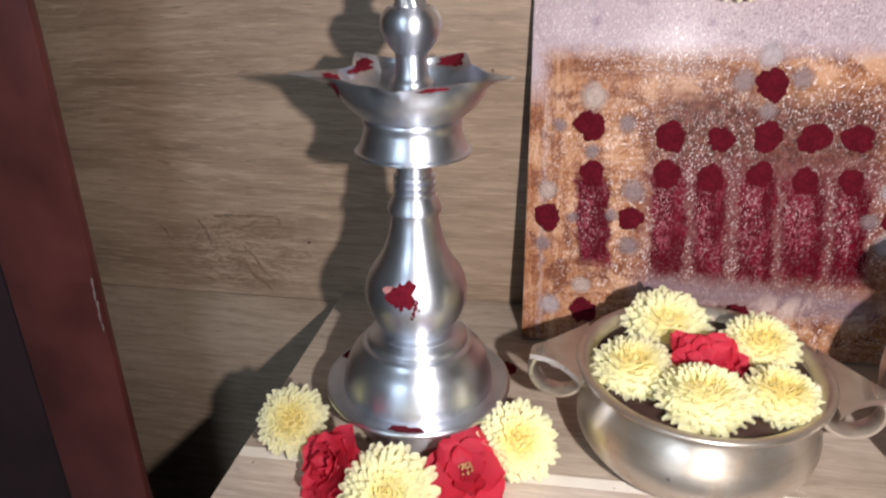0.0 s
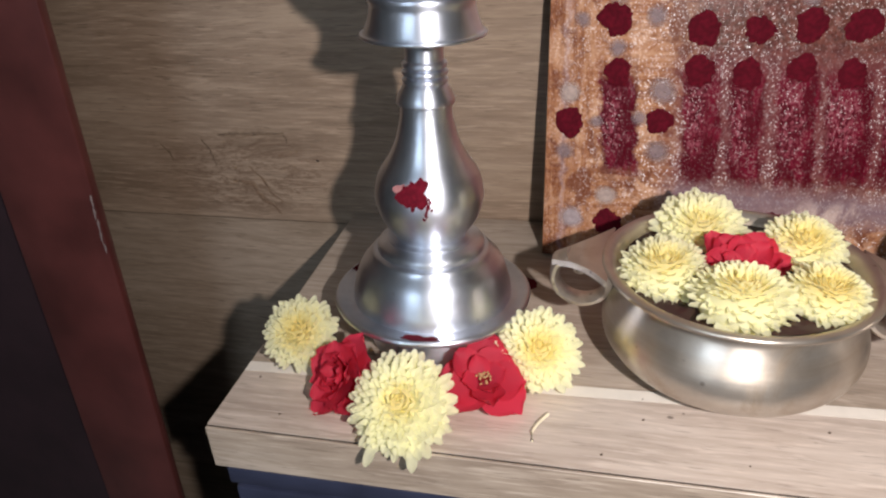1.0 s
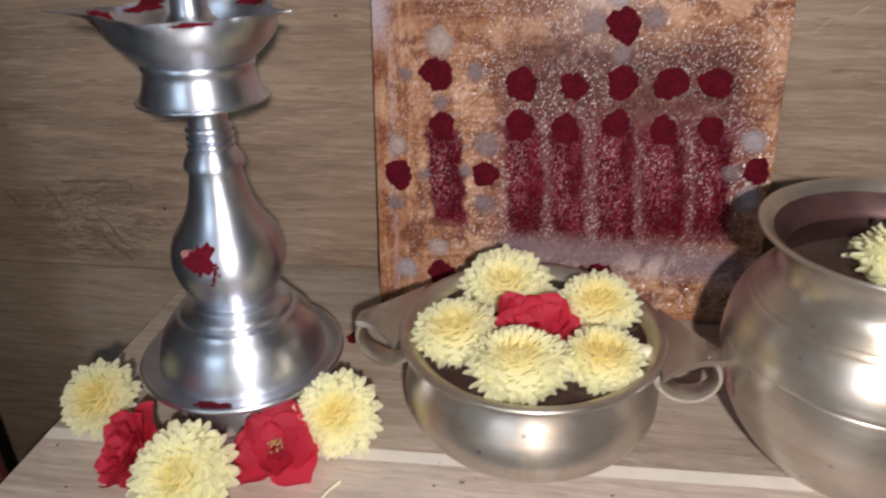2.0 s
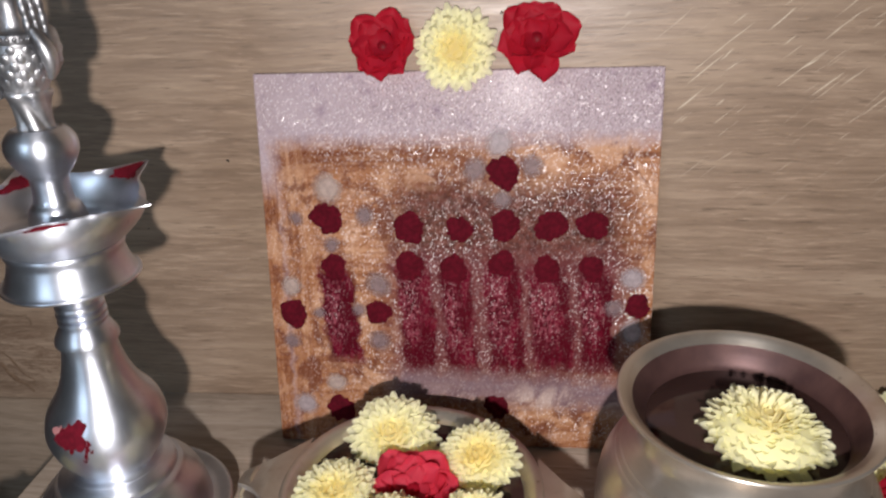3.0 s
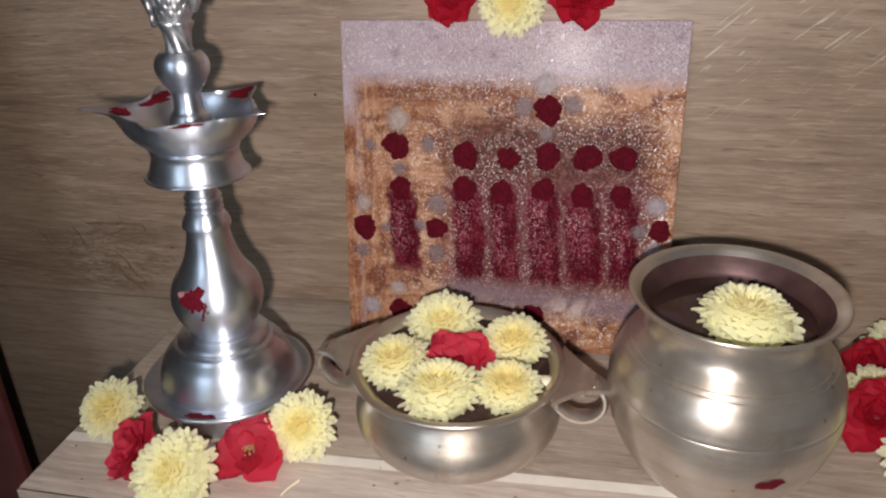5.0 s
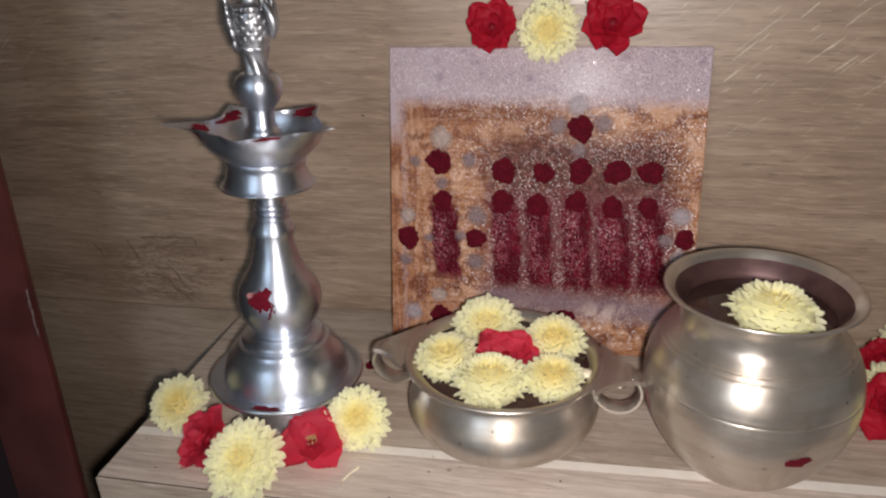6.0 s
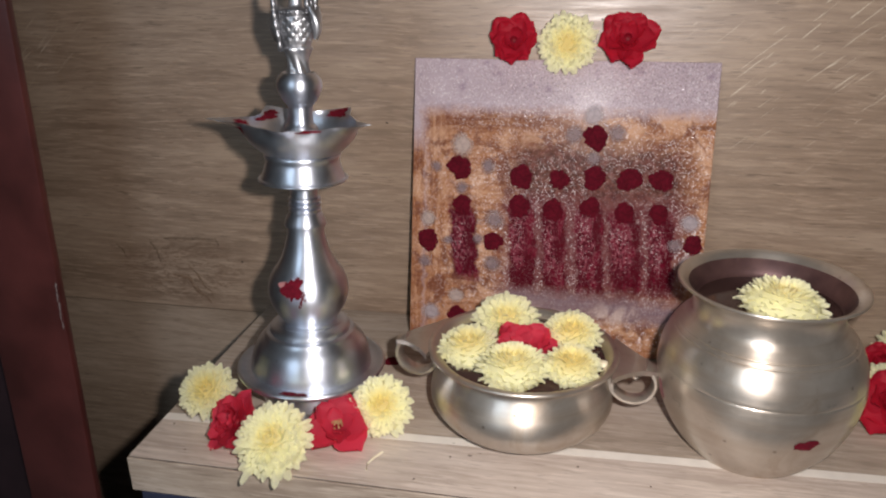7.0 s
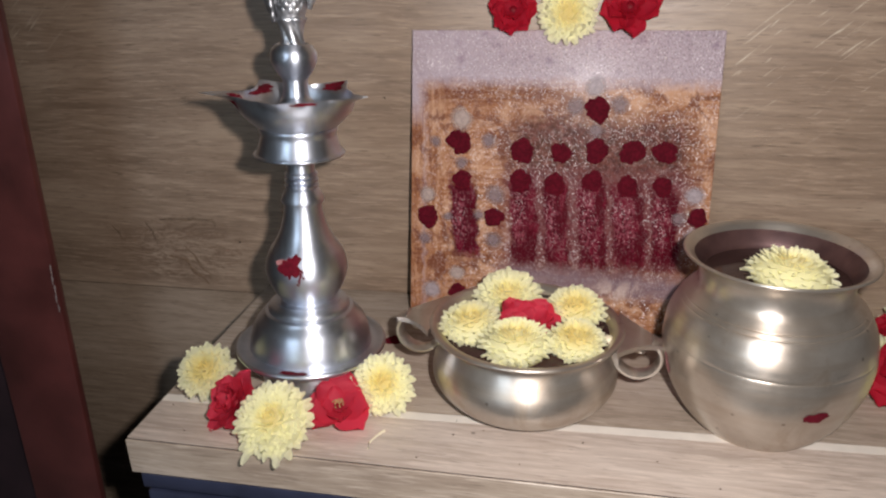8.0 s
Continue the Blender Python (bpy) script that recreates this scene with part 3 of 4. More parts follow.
def panel_material():
    n = Nodes("panel_paint")
    p = n.node("ShaderNodeSeparateXYZ", Vector=n.mapped((0.9775, 1.0049, 1), loc=(0.00171, -0.00345, 0))).outputs
    wob = n.noise(n.coord, 90, 5, 0.65)
    wob2 = n.noise(n.mapped((1, 1, 1), loc=(3, 1, 2)), 130, 5, 0.65)
    x = n.math("ADD", p[0], n.math("MULTIPLY", n.math("SUBTRACT", wob, 0.5), 0.014))
    y = n.math("ADD", p[1], n.math("MULTIPLY", n.math("SUBTRACT", wob2, 0.5), 0.014))

    def band(v, lo, hi, soft):
        """1 between lo and hi."""
        a = n.node("ShaderNodeMapRange", Value=v, i1=lo - soft, i2=lo + soft).outputs[0]
        b = n.node("ShaderNodeMapRange", Value=v, i1=hi - soft, i2=hi + soft).outputs[0]
        return n.math("SUBTRACT", a, b, clamp=True)
    lilac = n.mix(n.noise(n.coord, 60, 5), (0.30, 0.232, 0.255), (0.43, 0.345, 0.37))
    brush = n.noise(n.mapped((22, 240, 1)), 1.0, 5, 0.72, 0.7)
    brush_v = n.noise(n.mapped((300, 18, 1)), 1.0, 5, 0.72, 0.7)
    side = band(p[0], -0.1, 0.026, 0.006)
    brush = n.mix(side, brush, brush_v)
    turmeric = n.ramp(brush, [(0.32, (0.12, 0.036, 0.013)), (0.47, (0.265, 0.106, 0.046)), (0.62, (0.385, 0.202, 0.113))])
    patch = n.ramp(n.noise(n.coord, 38, 6, 0.6, 0.8), [(0.50, 0.0), (0.60, 0.75)])
    turmeric = n.mix(patch, turmeric, (0.46, 0.262, 0.16))
    grime = n.ramp(n.noise(n.mapped((1, 1, 1), loc=(5, 2, 0)), 55, 6, 0.7, 0.5), [(0.50, 0.0), (0.60, 0.85)])
    turmeric = n.mix(grime, turmeric, (0.12, 0.032, 0.014))
    field = n.math("MULTIPLY", band(x, 0.010, 0.230, 0.004), band(y, -0.05, 0.173, 0.005))
    left_edge = n.math("MULTIPLY", band(x, -0.05, 0.012, 0.003), band(y, -0.05, 0.150, 0.01))
    stroke = n.math("MULTIPLY", band(y, 0.160, 0.172, 0.005), band(x, 0.014, 0.120, 0.012))
    turmeric = n.mix(n.math("MULTIPLY", stroke, n.ramp(brush, [(0.42, 0.95), (0.64, 0.35)])), turmeric, (0.13, 0.036, 0.013))
    col = n.mix(n.math("MAXIMUM", field, left_edge), lilac, turmeric)
    # dark worn middle behind the marks
    mid = n.math("MULTIPLY", band(x, 0.072, 0.194, 0.010), band(y, 0.040, 0.150, 0.009))
    col = n.mix(n.math("MULTIPLY", mid, 0.92), col, n.mix(n.ramp(n.noise(n.coord, 200, 5, 0.7), [(0.42, 0.0), (0.62, 1.0)]), (0.042, 0.008, 0.007), (0.120, 0.034, 0.027)))
    wash = n.math("MULTIPLY", band(x, 0.068, 0.196, 0.008), band(y, 0.042, 0.112, 0.008))
    col = n.mix(n.math("MULTIPLY", wash, 0.70), col, n.mix(wob2, (0.075, 0.008, 0.014), (0.19, 0.060, 0.062)))
    # running vermilion streaks
    streaks, cores = None, None
    for x0, x1, top, low, lean in ((0.031, 0.050, 0.104, 0.046, 0.09), (0.074, 0.092, 0.106, 0.043, 0.05), (0.097, 0.114, 0.104, 0.043, 0.06),
                                   (0.121, 0.140, 0.107, 0.042, 0.08), (0.144, 0.166, 0.104, 0.044, 0.10), (0.170, 0.188, 0.104, 0.046, 0.06)):
        sx = n.math("ADD", x, n.math("MULTIPLY", n.math("SUBTRACT", p[1], 0.075), lean))
        s = n.math("MULTIPLY", band(sx, x0, x1, 0.0014), band(y, low, top, 0.006))
        c = n.math("MULTIPLY", band(sx, x0 + 0.0015, x1 - 0.0075, 0.0018), band(y, low + 0.018, top - 0.010, 0.006))
        streaks = s if streaks is None else n.math("MAXIMUM", streaks, s)
        cores = c if cores is None else n.math("MAXIMUM", cores, c)
    wet = n.ramp(n.noise(n.mapped((130, 45, 1)), 1.0, 4, 0.6), [(0.49, 0.0), (0.60, 1.0)])
    red = n.mix(wet, (0.060, 0.001, 0.006), (0.105, 0.004, 0.014))
    rubbed = n.ramp(n.noise(n.mapped((1, 0.55, 1)), 520, 3, 0.6), [(0.46, 0.0), (0.60, 0.7)])
    red = n.mix(n.math("MULTIPLY", cores, rubbed), red, (0.24, 0.062, 0.082))
    col = n.mix(streaks, col, red)
    # ash smear below the streaks
    arc = n.math("ADD", y, n.math("MULTIPLY", n.math("SUBTRACT", p[0], 0.06), 0.04))
    ash = n.math("MULTIPLY", band(arc, 0.026, 0.043, 0.005), band(x, 0.066, 0.200, 0.008))
    col = n.mix(n.math("MULTIPLY", ash, 0.85), col, n.mix(wob, (0.12, 0.075, 0.090), (0.22, 0.155, 0.175)))
    low = n.math("MULTIPLY", band(y, 0.022, 0.032, 0.004), band(x, 0.10, 0.20, 0.01))
    col = n.mix(n.math("MULTIPLY", low, n.math("MULTIPLY", patch, 0.8)), col, (0.55, 0.42, 0.36))
    # glittering flakes, each tilted its own way
    flake = n.node("ShaderNodeTexVoronoi", Vector=n.mapped((1.25, 0.85, 1)), Scale=1080.0)
    fine = n.noise(n.coord, 900, 3, 0.6)
    n.bump(n.math("ADD", n.math("MULTIPLY", brush, 0.4), fine), 0.5, 0.0005)
    bumped = n.bsdf.inputs["Normal"].links[0].from_socket
    tilt = n.node("ShaderNodeVectorMath", i0=flake.outputs["Color"], i1=(0.5, 0.5, 0.5))
    tilt.operation = "SUBTRACT"
    lean = n.node("ShaderNodeVectorMath", i0=tilt.outputs[0])
    lean.operation = "SCALE"
    shine = n.node("ShaderNodeSeparateColor", Color=flake.outputs["Color"]).outputs[2]
    zone = n.ramp(n.noise(n.mapped((1, 1, 1), loc=(2, 7, 1)), 30, 3), [(0.34, 0.15), (0.56, 1.0)])
    zone = n.math("MULTIPLY", zone, n.ramp(n.math("MULTIPLY", p[0], 5.0), [(0.02, 0.3), (0.45, 1.0)]))
    zone = n.math("MAXIMUM", zone, band(p[1], 0.178, 0.3, 0.006))
    zone = n.math("MULTIPLY", zone, n.math("MULTIPLY_ADD", ash, -0.75, 1.0))
    bright = n.math("MULTIPLY", n.ramp(shine, [(0.62, 0.0), (0.69, 1.0)]), n.math("MULTIPLY", zone, n.math("SUBTRACT", 1.0, n.math("MULTIPLY", streaks, n.math("MULTIPLY_ADD", wet, -0.45, 0.88)))))
    # glints also painted into the colour: pale flakes, then near-white specks
    col = n.mix(n.math("MULTIPLY", bright, n.math("MULTIPLY_ADD", mid, 0.06, 0.08)), col, (0.52, 0.38, 0.35))
    speck = n.math("MULTIPLY", n.ramp(shine, [(0.82, 0.0), (0.86, 0.72)]), n.math("MULTIPLY", n.math("MULTIPLY", zone, n.math("MULTIPLY_ADD", mid, -0.30, 1.0)), n.math("MULTIPLY_ADD", n.math("SUBTRACT", streaks, cores, 0.0, True), -0.88, 1.0)))
    speck = n.math("MULTIPLY", speck, n.ramp(flake.outputs["Distance"], [(0.25, 1.0), (0.45, 0.0)]))
    col = n.mix(speck, col, (0.78, 0.70, 0.69))
    # dark flecks paint the shade of the hammered relief into the lilac band
    relief_shade = n.math("MULTIPLY", band(p[1], 0.176, 0.3, 0.006), n.ramp(n.noise(n.mapped((1.3, 0.8, 1)), 700, 3, 0.65), [(0.50, 0.0), (0.60, 0.55)]))
    relief_shade = n.math("MULTIPLY", relief_shade, n.ramp(n.math("MULTIPLY", p[0], 5.0), [(0.10, 0.15), (0.45, 1.0)]))
    col = n.mix(relief_shade, col, (0.13, 0.09, 0.105))
    stain = n.math("MULTIPLY", band(p[1], 0.176, 0.3, 0.006), n.ramp(n.noise(n.mapped((1, 1, 1), loc=(4, 3, 0)), 75, 4, 0.6), [(0.58, 0.0), (0.70, 0.5)]))
    col = n.mix(stain, col, (0.16, 0.10, 0.15))
    n.put(lean.inputs["Scale"], n.math("MULTIPLY_ADD", bright, 0.28, 0.30))
    total = n.node("ShaderNodeVectorMath", i0=bumped, i1=lean.outputs[0])
    unit = n.node("ShaderNodeVectorMath", i0=total.outputs[0])
    unit.operation = "NORMALIZE"
    return n.set(Base_Color=col, Roughness=n.math("MULTIPLY_ADD", bright, -0.37, 0.52), Specular_IOR_Level=n.math("MULTIPLY_ADD", bright, n.math("MULTIPLY_ADD", mid, -0.36, 0.48), n.math("MULTIPLY_ADD", streaks, -0.06, 0.10)), Normal=unit.outputs[0], Coat_Weight=0.05, Coat_Roughness=0.22)


PANEL_PAINT = panel_material()
panel_board = part("board", box(0, 0, -0.0042, PW, PH, 0.0, 0.0007), PANEL_PAINT, panel, "", False)
part("backing", box(0.0006, 0.0006, -0.0056, PW - 0.0006, PH - 0.0006, -0.0043), GROOVE, panel, "dark backing board", False)
def dab_mat(name, col):
    """A thin greyish dab that thins out to its edge."""
    n = Nodes(name)
    gen = n.tree.nodes.new("ShaderNodeTexCoord").outputs["Generated"]
    d = n.node("ShaderNodeVectorMath", i0=gen, i1=(0.5, 0.5, 0.5))
    d.operation = "MULTIPLY_ADD"
    n.put(d.inputs[1], (1, 1, 0))
    n.put(d.inputs[2], (-0.5, -0.5, 0))
    ln = n.node("ShaderNodeVectorMath", i0=d.outputs[0])
    ln.operation = "LENGTH"
    f = n.math("ADD", ln.outputs["Value"], n.math("MULTIPLY", n.math("SUBTRACT", n.noise(n.coord, 400, 5, 0.7), 0.5), 0.22))
    lo, hi = tuple(c * 0.8 for c in col), tuple(c * 1.15 for c in col)
    return n.set(Base_Color=n.ramp(n.noise(n.coord, 300, 4), [(0.35, lo), (0.65, hi)]), Roughness=0.6, Alpha=n.ramp(f, [(0.20, 0.68), (0.50, 0.0)]))


ASH = dab_mat("ash_dab", (0.19, 0.125, 0.13))
ASH_PALE = dab_mat("pale_ash_dab", (0.36, 0.30, 0.315))
ASH_WARM = dab_mat("sandal_dab", (0.42, 0.32, 0.28))
dab_rng = random.Random(5)
for x, y, r in ((36, 132, 9.2), (80.2, 126.6, 9.0), (106.8, 125.7, 8.0), (130.5, 127.4, 8.6), (154.4, 127.3, 9.2), (175.7, 127.5, 8.6), (129.7, 156.0, 9.3),
                (38.5, 104.3, 8.0), (79.8, 105.0, 8.6), (103.3, 103.3, 8.4), (128.9, 106.4, 8.0), (152.5, 103.0, 7.8), (175.7, 103.6, 7.6),
                (14.3, 77.0, 8.6), (61.8, 78.0, 7.4), (200.2, 82.4, 7.2), (38, 18.6, 8.8), (126.1, 21.4, 7.6)):
    dab = part("vermilion_dot", spot(dab_rng, r * 0.00094, 0.0005, 0.15, 1, 0.97 + dab_rng.uniform(-0.08, 0.1)), KUMKUM_DARK, panel_board, "dark red powder dot")
    dab.matrix_basis = pose(x * 0.001023 - 0.00175, x * 0.0000071 + y * 0.0009951 + 0.0027, 0.0001, 0, 0, dab_rng.uniform(0, 360))
for x, y, r, m in ((127.2, 171.8, 7.2, 1), (115.5, 157.8, 6.6, 0), (144.1, 159.3, 6.0, 0), (129.2, 141.5, 5.2, 0), (36.7, 148.2, 8.2, 2), (19.3, 132.1, 4.2, 0), (56, 133.3, 5.4, 0),
                   (37.6, 117.2, 4.6, 0), (62.1, 94.5, 7.2, 0), (28.5, 77.8, 3.6, 0), (12.3, 60.7, 4.8, 0), (61.8, 60.7, 6.4, 0), (51, 79.6, 4.2, 0), (13.8, 93.5, 5.8, 2),
                   (197.0, 97.4, 6.6, 1), (197.6, 67.5, 7.0, 1), (17.3, 21.3, 6.8, 1), (188.6, 80.9, 5.2, 0), (35.9, 35.1, 5.8, 2)):
    dab = part("ash_dot", spot(dab_rng, r * 0.00115, 0.0002, 0.15), (ASH, ASH_PALE, ASH_WARM)[m], panel_board, "greyish ash dab")
    dab.matrix_basis = pose(x * 0.001023 - 0.00175, x * 0.0000071 + y * 0.0009951 + 0.0027, 0.00005, 0, 0, dab_rng.uniform(0, 360))


# ---- flowers ----
def petal_mesh(name, material, width, tip, cup, curl, nu=6, nv=4, notch=0.0):
    """A petal one unit long along x: width profile, cupped across, curled along."""
    bm = bmesh.new()
    rows = []
    for i in range(nu + 1):
        u = math.sin(0.5 * math.pi * i / nu) ** 0.9
        w = width * (0.35 + 0.65 * math.sin(math.pi * min(1, 0.1 + u * 0.62)) ** 1.2) * (1 - u ** tip) ** 0.5 if i < nu else width * 0.22
        row = []
        for j in range(nv + 1):
            v = 2 * j / nv - 1
            row.append(bm.verts.new((u - notch * abs(v) * u * u, v * w, cup * v * v * (0.3 + 0.7 * u) + curl * u * u)))
        rows.append(row)
    for a, b in zip(rows, rows[1:]):
        for j in range(nv):
            bm.faces.new((a[j], a[j + 1], b[j + 1], b[j]))
    me = finish(bm, name)
    me.materials.append(material)
    return me


MUM_PETALS = [petal_mesh("petal", MUM, w, 8, cup, curl, 6, 3) for w, cup, curl in ((0.165, 0.05, 0.05), (0.18, 0.06, -0.06), (0.15, 0.05, 0.12))]
ROSE_SHAPES = [[petal_mesh("petal", shade, w, tip, cup, curl, 7, 6, nt) for w, tip, cup, curl, nt in ((0.52, 3, 0.16, 0.10, 0.05), (0.56, 4, 0.10, -0.04, 0.08), (0.48, 3, 0.20, 0.18, 0.04))] for shade in (ROSE, ROSE_DEEP)]


def petal_pose(radius, turn, rise, length, out, height, twist=0.0):
    return pose(0, 0, height, 0, 0, turn) @ pose(out * radius, 0, 0, twist, -rise, 0) @ Matrix.Scale(length * radius, 4)


def merged(name, pieces):
    verts, faces = [], []
    for me, m in pieces:
        k = len(verts)
        verts += [m @ v.co for v in me.vertices]
        faces += [tuple(k + i for i in f.vertices) for f in me.polygons]
    out = bpy.data.meshes.new(name)
    out.from_pydata([tuple(v) for v in verts], [], faces)
    out.polygons.foreach_set("use_smooth", [True] * len(faces))
    out.materials.append(pieces[0][0].materials[0])
    return out


def facing(loc, normal, spin=0.0):
    return Matrix.Translation(loc) @ Vector(normal).to_track_quat("Z", "Y").to_matrix().to_4x4() @ pose(0, 0, 0, 0, 0, spin)


def chrysanthemum(loc, normal, radius, seed, label, group="", flat=0.0, droop=0):
    rng = random.Random(seed)
    fl = tagged(new("chrysanthemum"), label, "flower", group)
    fl.matrix_basis = facing(loc, normal, rng.uniform(0, 360))
    ring = 31
    for k in range(ring):
        p = part("petal", rng.choice(MUM_PETALS), MUM, fl)
        p.matrix_basis = petal_pose(radius, 360 * k / ring + rng.uniform(-5, 5), rng.uniform(-14, 8), 0.60 * rng.uniform(0.9, 1.12), 0.38, 0.02 * radius, rng.uniform(-22, 22))
    inner = []
    for n, rise, reach, h in ((32, 4, 0.90, 0.08), (31, 12, 0.81, 0.14), (28, 20, 0.71, 0.19), (26, 28, 0.61, 0.235), (23, 38, 0.51, 0.265), (20, 48, 0.41, 0.285), (17, 58, 0.31, 0.30), (13, 68, 0.22, 0.31), (9, 78, 0.13, 0.32), (5, 86, 0.05, 0.32)):
        for k in range(n):
            length = (0.54 - 0.36 * (0.9 - reach)) * rng.uniform(0.88, 1.1)
            out = max(0.0, reach - length * math.cos(radians(rise)))
            m = petal_pose(radius, 360 * (k + rng.random() * 0.6) / n, rise * (1 - flat * 0.5) + rng.uniform(-8, 8), length, out, h * radius * (1 - flat * 0.4), rng.uniform(-22, 22))
            inner.append((rng.choice(MUM_PETALS), m))
    part("inner_petals", merged("inner_petals", inner), MUM, fl)
    core = bmesh.new()
    bmesh.ops.create_uvsphere(core, u_segments=22, v_segments=12, radius=radius * 0.80)
    core.transform(Matrix.Diagonal((1, 1, 0.56, 1)))
    part("heart", core, MUM, fl)
    for k in range(droop):
        p = part("petal", MUM_PETALS[1], MUM, fl)
        p.matrix_basis = fl.matrix_basis.to_3x3().inverted().to_4x4() @ pose((k - 0.5) * 0.015 - 0.001, -0.012, -0.0075, 0, 26, -100 + 22 * k) @ Matrix.Scale(0.0135, 4)
    return fl


def rose(loc, normal, radius, seed, label, group="", open_=1.0, deep=0):
    rng = random.Random(seed)
    fl = tagged(new("rose"), label, "flower", group)
    fl.matrix_basis = facing(loc, normal, rng.uniform(0, 360))
    for n, rise, length, out, h in ((8, 6, 0.94, 0.06, 0.0), (6, 22, 0.80, 0.05, 0.06), (5, 42, 0.66, 0.04, 0.10), (5, 60, 0.55, 0.04, 0.12), (4, 74, 0.48, 0.03, 0.13)):
        for k in range(n):
            p = part("petal", rng.choice(ROSE_SHAPES[deep]), ROSE, fl)
            p.matrix_basis = petal_pose(radius, 360 * (k + 0.5 * (int(rise) % 4 > 1)) / n + rng.uniform(-12, 12), rise * open_ + rng.uniform(-8, 8), length * rng.uniform(0.9, 1.08), out, h * radius, rng.uniform(-18, 18))
    core = bmesh.new()
    bmesh.ops.create_uvsphere(core, u_segments=14, v_segments=8, radius=radius * 0.24)
    core.transform(Matrix.Diagonal((1, 1, 1.0, 1)))
    part("heart", core, ROSE_DEEP if deep else ROSE, fl)
    return fl


def open_rose(loc, normal, radius, seed, label, group=""):
    """A rose blown wide open: two rings of broad petals round a tuft of stamens."""
    rng = random.Random(seed)
    fl = tagged(new("rose"), label, "flower", group)
    fl.matrix_basis = facing(loc, normal, 20)
    for n, rise, length, h in ((5, 0, 1.02, 0.0), (5, 12, 0.84, 0.05), (4, 26, 0.52, 0.09)):
        for k in range(n):
            p = part("petal", ROSE_SHAPES[0][1 + k % 2], ROSE, fl)
            p.matrix_basis = petal_pose(radius, 360 * (k + 0.5 * (n == 5 and rise > 0)) / n + rng.uniform(-9, 9), rise + rng.uniform(-6, 6), length * rng.uniform(0.92, 1.08), 0.05, h * radius, rng.uniform(-12, 12))
    tuft = bmesh.new()
    for k in range(26):
        a, r = rng.uniform(0, math.tau), radius * 0.17 * math.sqrt(rng.random())
        bmesh.ops.create_icosphere(tuft, subdivisions=1, radius=radius * 0.032, matrix=Matrix.Translation((r * math.cos(a), r * math.sin(a), radius * (0.20 + 0.05 * rng.random()))))
    part("stamens", tuft, STAMEN, fl, "brownish stamens")
    core = bmesh.new()
    bmesh.ops.create_uvsphere(core, u_segments=14, v_segments=8, radius=radius * 0.19)
    part("heart", core, ROSE_DEEP, fl)
    return fl


MUM_TEXT = "pale yellow chrysanthemum head lying on the oak shelf"
ROUND = "flowers round the lamp foot"
chrysanthemum((0.0282, -0.1640, 0.0178), (0.10, -0.62, 0.72), 0.0190, 1, MUM_TEXT, ROUND)
rose((0.0588, -0.1872, 0.0130), (-0.50, -0.50, 0.62), 0.0205, 2, "red rose head leaning beside the lamp foot", ROUND, 0.75)
chrysanthemum((0.0885, -0.2020, 0.0145), (0.02, -0.62, 0.78), 0.0240, 3, "large pale yellow chrysanthemum at the shelf edge", ROUND, 0.0, 2)
open_rose((0.1190, -0.1785, 0.0105), (0.08, -0.36, 0.92), 0.0200, 4, "open red rose with bare stamens lying on shelf", ROUND)
chrysanthemum((0.1412, -0.1590, 0.0160), (0.12, -0.62, 0.75), 0.0210, 5, MUM_TEXT, ROUND)

ABOVE = "flowers above the panel"
rose((0.2032, -0.010, 0.2220), (0.0, -1, 0.40), 0.0188, 6, "red rose stuck to the wall above the panel", ABOVE, 0.45, 1)
chrysanthemum((0.2398, -0.013, 0.2210), (0.0, -1, 0.15), 0.0210, 7, "pale yellow chrysanthemum stuck over the panel edge", ABOVE, 0.3)
rose((0.2795, -0.010, 0.2240), (0.0, -1, 0.55), 0.0210, 8, "large red rose stuck to the wall", ABOVE, 0.45, 1)

# ---- two-handled bowl with floating flowers ----
BOWL_AT = (0.2249, -0.1335, 0.0006)
urli = thing("offering_bowl", BOWL_AT, "bell-metal bowl with scroll handles, full of water and flowers", "bowl", "", (-1.1, 0.4, 0))
URLI = [(0.0, 0.0), (0.026, 0.0), (0.0405, 0.0026), (0.0500, 0.0088), (0.0552, 0.0160), (0.0566, 0.0220), (0.0557, 0.0285), (0.0530, 0.0350), (0.0506, 0.0400), (0.0496, 0.0432), (0.0503, 0.0456), (0.0540, 0.0480), (0.0576, 0.0496),
        (0.0584, 0.0508), (0.0578, 0.0519), (0.0556, 0.0522), (0.0535, 0.0512), (0.0503, 0.0482), (0.0482, 0.0445), (0.0488, 0.0405), (0.0515, 0.0345), (0.0540, 0.0245), (0.0500, 0.0140), (0.036, 0.006), (0.0, 0.004)]
part("bowl_body", lathe(URLI, 96), BRONZE, urli)
part("water", lathe([(0.0, 0.0476), (0.0497, 0.0476, 1), (0.0486, 0.0455), (0.0, 0.0455)], 64, 2), WATER, urli, "dark water")


